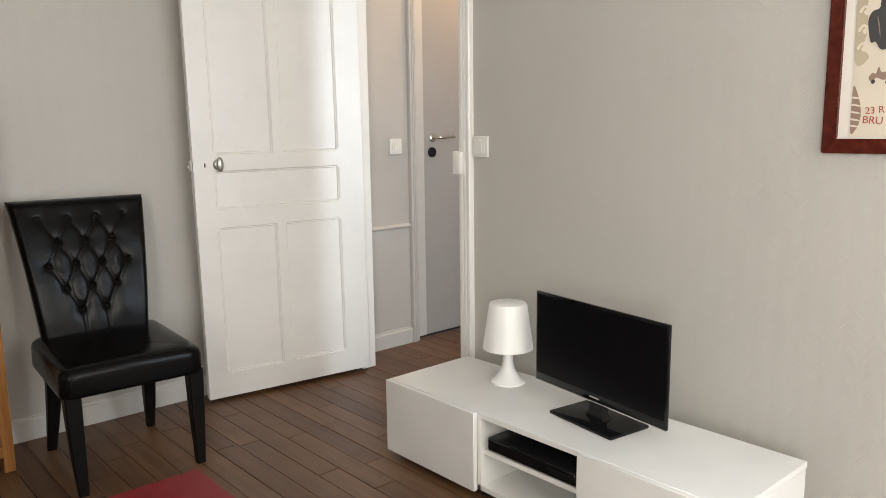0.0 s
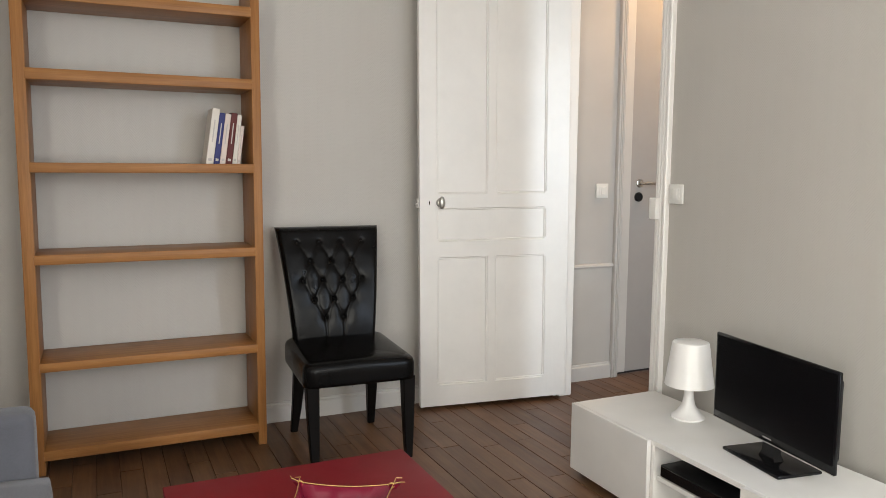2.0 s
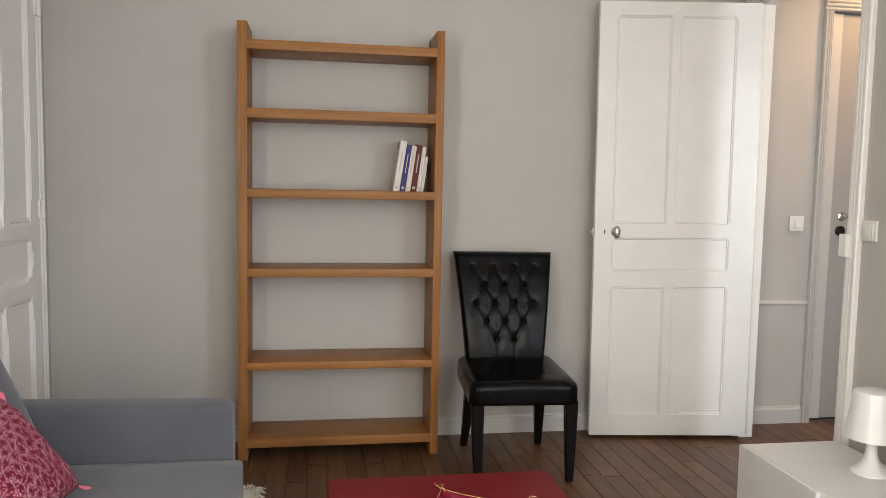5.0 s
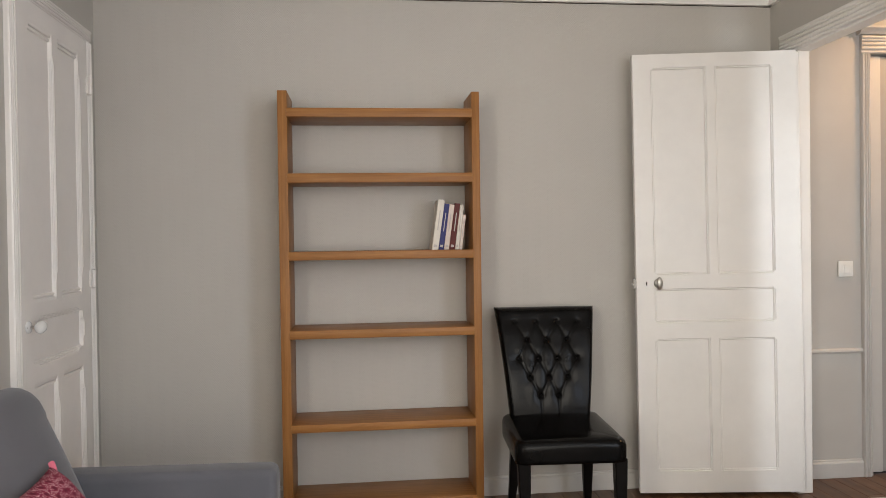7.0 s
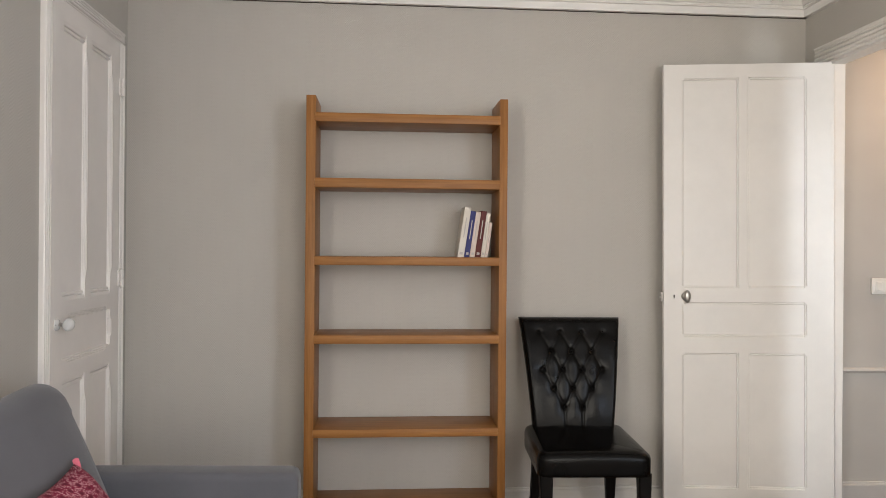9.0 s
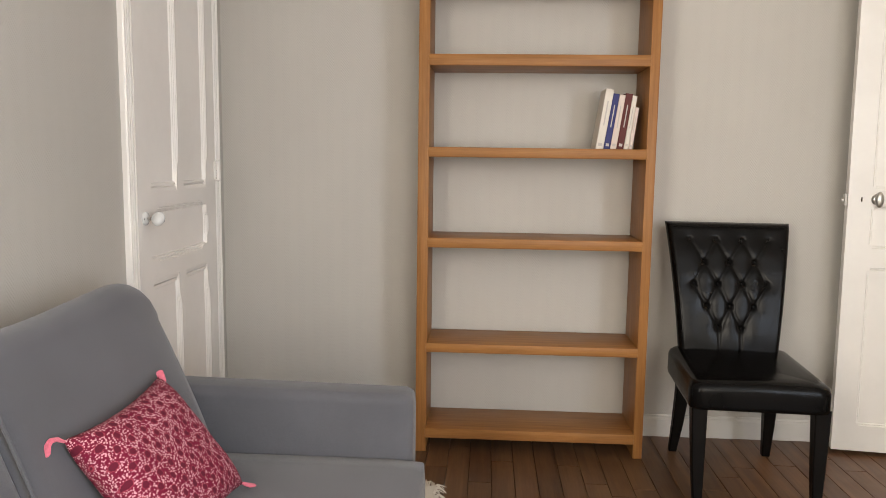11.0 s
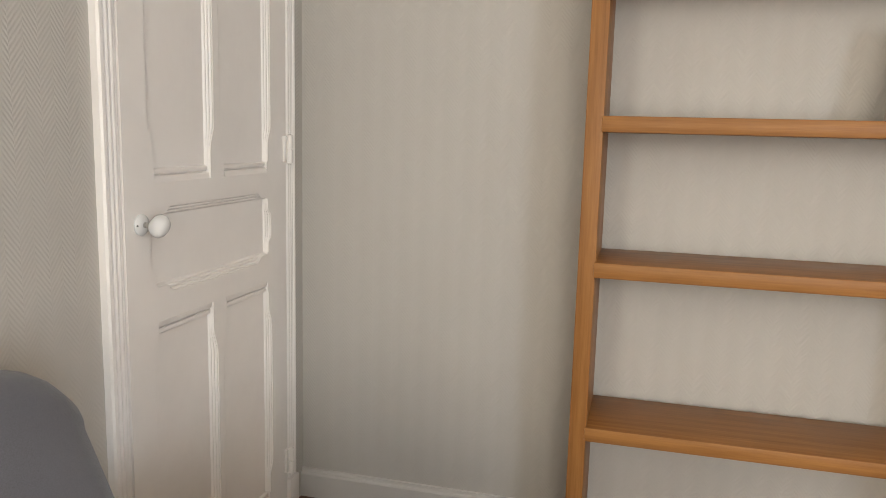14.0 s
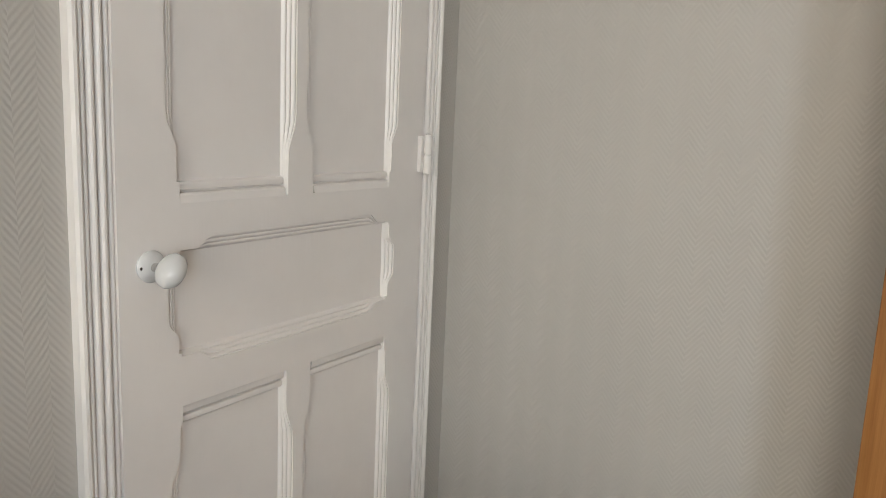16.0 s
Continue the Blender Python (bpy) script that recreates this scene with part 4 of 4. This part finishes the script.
loft(bm, [tray_ring(0.085, 0.001, 0), tray_ring(0.092, 0.003, 0), tray_ring(0.104, 0.035, 0.003), tray_ring(TS, 0.058, 0.005), tray_ring(TS - 0.003, 0.0575, 0.005), tray_ring(0.100, 0.035, 0.003), tray_ring(0.088, 0.006, 0), tray_ring(0.02, 0.005, 0)])
part("fabric", bm, WINE, tray, smooth=60)
for sx in (-1, 1):
    for sy in (-1, 1):
        tip = bmesh.new()
        c = Vector((sx * TS, sy * TS, 0.06))
        o = Vector((sx, sy, 0)).normalized()
        p = Vector((-o.y, o.x, 0))
        loft(tip, [[c - o * 0.012 + p * 0.004, c - o * 0.012 - p * 0.004, c - o * 0.012 + Vector((0, 0, -0.012))], [c + o * 0.010 + p * 0.012, c + o * 0.010 - p * 0.012, c + o * 0.008 + Vector((0, 0, -0.016))], [c + o * 0.024 + p * 0.006, c + o * 0.024 - p * 0.006, c + o * 0.022 + Vector((0, 0, -0.004))]])
        part("corner_tip", tip, WINE, tray)
        part("tie", tube([c - o * 0.006 + Vector((0.006 * math.cos(a), 0, 0.006 * math.sin(a) - 0.003)) for a in [k * math.pi / 5 for k in range(11)]], 0.002, 6), GOLD, tray, "gold cord knot")
        part("tie_end", tube([c, c + o * 0.016 + p * 0.010 + Vector((0, 0, 0.006)), c + o * 0.030 + p * 0.004 + Vector((0, 0, 0.004))], 0.0012, 6), GOLD, tray, "loose end of gold cord")
        part("tie_end", tube([c, c + o * 0.012 - p * 0.012 + Vector((0, 0, 0.004)), c + o * 0.028 - p * 0.008 + Vector((0, 0, -0.002))], 0.0012, 6), GOLD, tray, "loose end of gold cord")
for a, b in (((-1, -1), (1, -1)), ((1, -1), (1, 1)), ((1, 1), (-1, 1)), ((-1, 1), (-1, -1))):
    pts = []
    for k in range(13):
        f = k / 12
        mid = 1 - (2 * f - 1) ** 2
        pts.append(((a[0] + (b[0] - a[0]) * f) * TS * (1 - 0.08 * mid * (a[0] == b[0])), (a[1] + (b[1] - a[1]) * f) * TS * (1 - 0.08 * mid * (a[1] == b[1])), 0.0595 - 0.005 * mid))
    part("rim_cord", tube(pts, 0.0012, 6), GOLD, tray, "gold cord along the rim")


# ---- sofa ----
SOX0, SOX1, SOY0, SOY1 = -0.985, -0.118, 0.70, 2.325
sofa = thing("sofa", Matrix(), "two-seat grey fabric sofa with rounded back", "sofa")
ARM = 0.115


def pillow_block(bm, x0, x1, y0, y1, z0, z1, r, crown=0.0, seg=5):
    """A soft block: rounded box with a crowned top."""
    box(bm, x0, x1, y0, y1, z0, z1)
    bmesh.ops.subdivide_edges(bm, edges=list(bm.edges), cuts=7, use_grid_fill=True)
    for v in bm.verts:
        c = v.co
        lo, hi = Vector((x0 + r, y0 + r, z0 + r)), Vector((x1 - r, y1 - r, z1 - r))
        q = Vector((min(max(c.x, lo.x), hi.x), min(max(c.y, lo.y), hi.y), min(max(c.z, lo.z), hi.z)))
        d = c - q
        if d.length > 1e-6:
            c = q + d.normalized() * r
        fx, fy = (c.x - x0) / (x1 - x0) * 2 - 1, (c.y - y0) / (y1 - y0) * 2 - 1
        if c.z > (z0 + z1) / 2:
            c.z += crown * (1 - fx * fx) * (1 - fy * fy)
        v.co = c
    return bm


def arm_mesh(y0, y1):
    """Arm with a soft rounded top, gently dipping towards the back."""
    bm = bmesh.new()
    rings = []
    n = 14
    for k in range(n + 1):
        f = (k / n) ** 2.2
        x = SOX1 - 0.015 + (SOX0 + 0.10 - SOX1 + 0.015) * f
        end = min(1.0, f / 0.036)
        sh = 0.024 * (1 - math.sqrt(max(0, 1 - (1 - end) ** 2)))
        top = 0.527 + 0.012 * f - sh
        r = 0.030
        prof = []
        for a, b, s0, s1 in ((y0 + sh, 0.10, 0, 0), (y0 + sh, top - r, 0, 0)):
            prof.append((a, b))
        for q in range(1, 6):
            t = q / 6 * math.pi / 2
            prof.append((y0 + sh + r - r * math.cos(t), top - r + r * math.sin(t)))
        for q in range(0, 7):
            t = q / 6 * math.pi / 2
            prof.append((y1 - sh - r + r * math.sin(t), top - r + r * math.cos(t)))
        prof.append((y1 - sh, 0.10))
        rings.append([(x, y, z) for y, z in prof])
    return loft(bm, rings)


part("arm", arm_mesh(SOY1 - ARM, SOY1), SOFA, sofa, smooth=60)
part("arm", arm_mesh(SOY0, SOY0 + ARM), SOFA, sofa, smooth=60)
part("base", pillow_block(bmesh.new(), SOX0 + 0.06, SOX1 - 0.01, SOY0 + 0.01, SOY1 - 0.01, 0.085, 0.24, 0.02), SOFA, sofa, smooth=60)
YM = (SOY0 + SOY1) / 2
part("seat_cushion", pillow_block(bmesh.new(), SOX0 + 0.12, SOX1 + 0.028, SOY0 + ARM + 0.001, YM - 0.001, 0.22, 0.363, 0.030, 0.005), SOFA, sofa, smooth=70)
part("seat_cushion", pillow_block(bmesh.new(), SOX0 + 0.12, SOX1 + 0.028, YM + 0.001, SOY1 - ARM - 0.001, 0.22, 0.363, 0.030, 0.005), SOFA, sofa, smooth=70)


YS = 1.455


def back_mesh(ya, yb, round_a, round_b):
    """Half of the sloping back: upright slab with a rounded top edge and a big-radius outer corner."""
    bm = bmesh.new()
    n = 26
    rings = []
    for k in range(n + 1):
        f = k / n
        y = ya + (yb - ya) * f
        top = 0.846 - 0.016 * smoothstep(0.25, 0.75, abs(y - YS) and 1 - abs(y - YS) / 0.78)
        for flag, d in ((round_a, y - ya), (round_b, yb - y)):
            R = 0.17
            if flag and d < R:
                top -= 0.15 * (1 - math.sqrt(max(0.0, 1 - ((R - d) / R) ** 2)))
        for flag, d in ((not round_a, y - ya), (not round_b, yb - y)):
            if flag and d < 0.012:
                top -= 0.004 * (1 - d / 0.012)
        edge = min(1.0, min(y - ya, yb - y) / 0.03)
        pinch = 0.018 * (1 - math.sqrt(max(0.0, 1 - (1 - edge) ** 2)))
        prof = []
        zb = 0.25
        m = 12
        for q in range(m + 1):
            s = q / m
            z = zb + (top - 0.05 - zb) * s
            x = -0.622 - 0.185 * s ** 1.1 + 0.006 * math.sin(math.pi * s) - pinch
            prof.append((x, z))
        xt, zt = prof[-1]
        r = 0.05
        for q in range(1, 10):
            t = q / 10 * math.pi
            prof.append((xt - r + r * math.cos(t), zt + r * math.sin(t)))
        prof.append((xt - 2 * r, zt))
        prof.append((SOX0 + 0.02, zb))
        rings.append([(x, y, z) for x, z in prof])
    return loft(bm, rings)


part("backrest", back_mesh(SOY0 + ARM + 0.004, YS - 0.001, True, False), SOFA, sofa, smooth=70)
sofa_back = part("backrest", back_mesh(YS + 0.001, SOY1 - ARM - 0.014, False, True), SOFA, sofa, smooth=70)
part("seam_piping", tube([(-0.655 - 0.150 * s ** 1.1 + 0.004 * math.sin(math.pi * s), YS, 0.37 + 0.42 * s) for s in [k / 12 for k in range(13)]], 0.004, 6), SOFA, sofa_back)
for x in (SOX0 + 0.12, SOX1 - 0.08):
    for y in (SOY0 + 0.08, SOY1 - 0.08):
        part("leg", lathe([(0.016, 0), (0.022, 0.09)], 16), LEG, sofa).matrix_basis = pose(x, y, 0)

# Scatter cushion standing on one corner against the back.
CU, CV = 0.163, 0.195
cush = thing("scatter_cushion", pose(-0.6215, 1.7585, 0.507), "raspberry printed square cushion with pink corner tassels", "cushion")
bm = bmesh.new()
NC = 36
vg = {}
for s in (1, -1):
    for i in range(NC + 1):
        for j in range(NC + 1):
            if s < 0 and (i in (0, NC) or j in (0, NC)):
                vg[s, i, j] = vg[1, i, j]
                continue
            u, v = 2 * i / NC - 1, 2 * j / NC - 1
            pull = 1 - 0.10 * (1 - u * u) * abs(v) ** 3 - 0.0
            pullv = 1 - 0.10 * (1 - v * v) * abs(u) ** 3
            h = 0.055 * ((1 - u ** 4) * (1 - v ** 4)) ** 0.55
            wr = 0.0025 * math.sin(11 * u + 3 * v) * (1 - u * u) * (1 - v * v)
            vg[s, i, j] = bm.verts.new((u * CU * pullv, v * CV * pull, s * (h + wr)))
    for i in range(NC):
        for j in range(NC):
            q = [vg[s, i, j], vg[s, i + 1, j], vg[s, i + 1, j + 1], vg[s, i, j + 1]]
            bm.faces.new(q if s > 0 else q[::-1])
cm = part("cover", bm, PRINT, cush, smooth=80)
C_TOP, C_L, C_R = Vector((-0.724, 1.953, 0.646)), Vector((-0.724, 1.564, 0.62)), Vector((-0.525, 1.953, 0.388))
cu_, cv_ = (C_R - C_TOP).normalized(), (C_L - C_TOP).normalized()
cn_ = cu_.cross(cv_).normalized()
if cn_.x < 0:
    cn_ = -cn_
cv_ = cn_.cross(cu_)
TILT_C = Matrix((cu_, cv_, cn_)).transposed().to_4x4()
cm.matrix_basis = TILT_C
for sx, sy in ((1, 1), (-1, 1), (1, -1), (-1, -1)):
    c = Vector((sx * CU, sy * CV, 0))
    o = Vector((sx, sy, 0)).normalized()
    c, o = TILT_C @ c, TILT_C.to_3x3() @ o
    side = Vector((0.010 * sy, 0.012 * sx, 0))
    bm = bmesh.new()
    loft(bm, [[p + Vector((r * math.cos(a), r * math.sin(a) * 0.7, r * math.sin(a) * 0.7)) for a in [k * math.pi / 4 for k in range(8)]] for p, r in
              ((c - o * 0.006, 0.003), (c + o * 0.010, 0.005), (c + o * 0.020 + side * 0.5 + Vector((0.004, 0, -0.004)), 0.0065), (c + o * 0.023 + side * 0.8 + Vector((0.006, 0, -0.013)), 0.007), (c + o * 0.024 + side + Vector((0.008, 0, -0.027)), 0.008))])
    part("tassel", bm, PINK, cush, "pink yarn tassel")


# ---- rug corner beside the sofa ----
rug = thing("rug", pose(0, 0, 0), "ivory shaggy rug showing from under the sofa", "rug")
part("backing", boxes((-0.75, -0.105, 1.75, 2.80, 0.0, 0.012), bevel=0.004), SHAG, rug)
rnd = random.Random(8)
bm = bmesh.new()
for k in range(420):
    if k < 300:
        x, y, dx, dy = rnd.uniform(-0.7, -0.11), 2.795, rnd.uniform(-0.012, 0.012), rnd.uniform(0.03, 0.06)
    else:
        x, y, dx, dy = -0.11, rnd.uniform(2.35, 2.8), rnd.uniform(0.02, 0.045), rnd.uniform(-0.012, 0.02)
    z = rnd.uniform(0.004, 0.014)
    w = 0.0025
    a = Vector((x, y, z))
    b = a + Vector((dx * 0.55, dy * 0.55, 0.006))
    c = a + Vector((dx, dy, -z + 0.002))
    s = Vector((w, 0, 0)) if abs(dy) > abs(dx) else Vector((0, w, 0))
    up = Vector((0, 0, 0.003))
    loft(bm, [[a - s, a + s, a + up], [b - s, b + s, b + up], [c - s * 0.6, c + s * 0.6, c + up * 0.6]])
tagged(part("fringe", bm, SHAG, rug, "loose ivory fringe"), kind="stuff")


# ---- windows behind the walker, the side ones added ----
def casement_window(name, m, W, H):
    """A two-leaf casement; local x runs along the width, y towards the room."""
    fr = 0.045
    w = thing(name, m, "unseen tall white two-leaf casement window", "window", "", "structure")
    part("window_frame", boxes((0, fr, 0, 0.05, 0, H), (W - fr, W, 0, 0.05, 0, H), (fr, W - fr, 0, 0.05, 0, fr), (fr, W - fr, 0, 0.05, H - fr, H), bevel=0.003), WHITE, w)
    for x0, x1 in ((fr + 0.002, W / 2 - 0.001), (W / 2 + 0.001, W - fr - 0.002)):
        part("casement", boxes((x0, x0 + 0.055, 0.005, 0.04, fr + 0.002, H - fr - 0.002), (x1 - 0.055, x1, 0.005, 0.04, fr + 0.002, H - fr - 0.002), (x0 + 0.055, x1 - 0.055, 0.005, 0.04, fr + 0.002, fr + 0.08), (x0 + 0.055, x1 - 0.055, 0.005, 0.04, H - fr - 0.06, H - fr - 0.002), bevel=0.003), WHITE, w)


casement_window("window_1", pose(WIN_X0, Y_S - 0.16, WIN_SILL), WIN_X1 - WIN_X0, WIN_TOP - WIN_SILL)
# Side windows out of view, added only to carry the extra daylight.
casement_window("added_window_east", pose(X_E + 0.12, SWY0, WIN_SILL, 0, 0, 90), SWY1 - SWY0, WIN_TOP - WIN_SILL)
casement_window("added_window_west", pose(X_W - 0.12, SWY1, WIN_SILL, 0, 0, -90), SWY1 - SWY0, WIN_TOP - WIN_SILL)
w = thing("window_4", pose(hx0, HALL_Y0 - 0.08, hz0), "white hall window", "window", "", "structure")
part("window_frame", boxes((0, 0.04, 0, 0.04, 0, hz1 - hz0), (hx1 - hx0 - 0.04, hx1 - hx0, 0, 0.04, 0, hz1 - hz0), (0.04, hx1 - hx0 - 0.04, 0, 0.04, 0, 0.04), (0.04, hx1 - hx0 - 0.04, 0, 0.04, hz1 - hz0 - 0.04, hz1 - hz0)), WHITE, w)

# ---- floor planks ----
PLW = 0.084
plank_meshes = {}


def plank_mesh(length):
    key = round(length, 3)
    if key not in plank_meshes:
        me = bpy.data.meshes.new("plank")
        g, b = 0.0008, 0.0014
        x, y = PLW / 2 - g, key / 2 - g
        vs = [(sx * x, sy * y, -0.012) for sx, sy in ((-1, -1), (1, -1), (1, 1), (-1, 1))] + [(sx * x, sy * y, -b) for sx, sy in ((-1, -1), (1, -1), (1, 1), (-1, 1))] + [(sx * (x - b), sy * (y - b), 0) for sx, sy in ((-1, -1), (1, -1), (1, 1), (-1, 1))]
        fs = [(8, 9, 10, 11)] + [(4 * r + i, 4 * r + (i + 1) % 4, 4 * r + 4 + (i + 1) % 4, 4 * r + 4 + i) for r in (0, 1) for i in range(4)]
        me.from_pydata(vs, [], fs)
        me.materials.append(OAK)
        plank_meshes[key] = me
    return plank_meshes[key]


floor = bpy.data.objects["floor"]
rnd = random.Random(21)
LENGTHS = (0.42, 0.56, 0.72, 0.9, 1.1)
count = 0
rest = []
x = X_W - 0.02
while x < HALL_X1:
    hall = x > X_E + 0.02
    y = HALL_Y0 - 0.02 if hall else Y_S - 0.02
    first = rnd.uniform(0.2, 0.9)
    while y < Y_N + 0.02:
        L = first or rnd.choice(LENGTHS)
        first = 0.0
        end = min(y + L, Y_N + 0.03)
        if Y_N + 0.03 - end < 0.16:
            end = Y_N + 0.03
        L = end - y
        near = end > 1.5 and x < 3.4
        tilt = (rnd.uniform(-0.15, 0.15), rnd.uniform(-0.35, 0.35))
        lift = rnd.uniform(-0.0012, 0.0)
        if near and count < 300:
            p = new("plank", plank_mesh(L))
            p.parent = floor
            p.matrix_basis = pose(x + PLW / 2, (y + end) / 2, lift, tilt[0] * 0.3, tilt[1], 0)
            count += 1
        else:
            rest.append((x + PLW / 2, (y + end) / 2, L))
        y = end
    x += PLW
vs, fs = [], []
for cx, cy, L in rest:
    k = len(vs)
    a, b = PLW / 2 - 0.0012, L / 2 - 0.0012
    vs += [(cx + sx * a, cy + sy * b, z) for z in (-0.012, -0.0005) for sx, sy in ((-1, -1), (1, -1), (1, 1), (-1, 1))]
    fs += [tuple(k + i for i in q) for q in ((4, 5, 6, 7), (0, 1, 5, 4), (1, 2, 6, 5), (2, 3, 7, 6), (3, 0, 4, 7))]
me = bpy.data.meshes.new("planks_far")
me.from_pydata(vs, [], fs)
me.materials.append(OAK)
far = new("planks_far", me)
far.parent = floor
tagged(far, "far oak planks", kind="stuff")
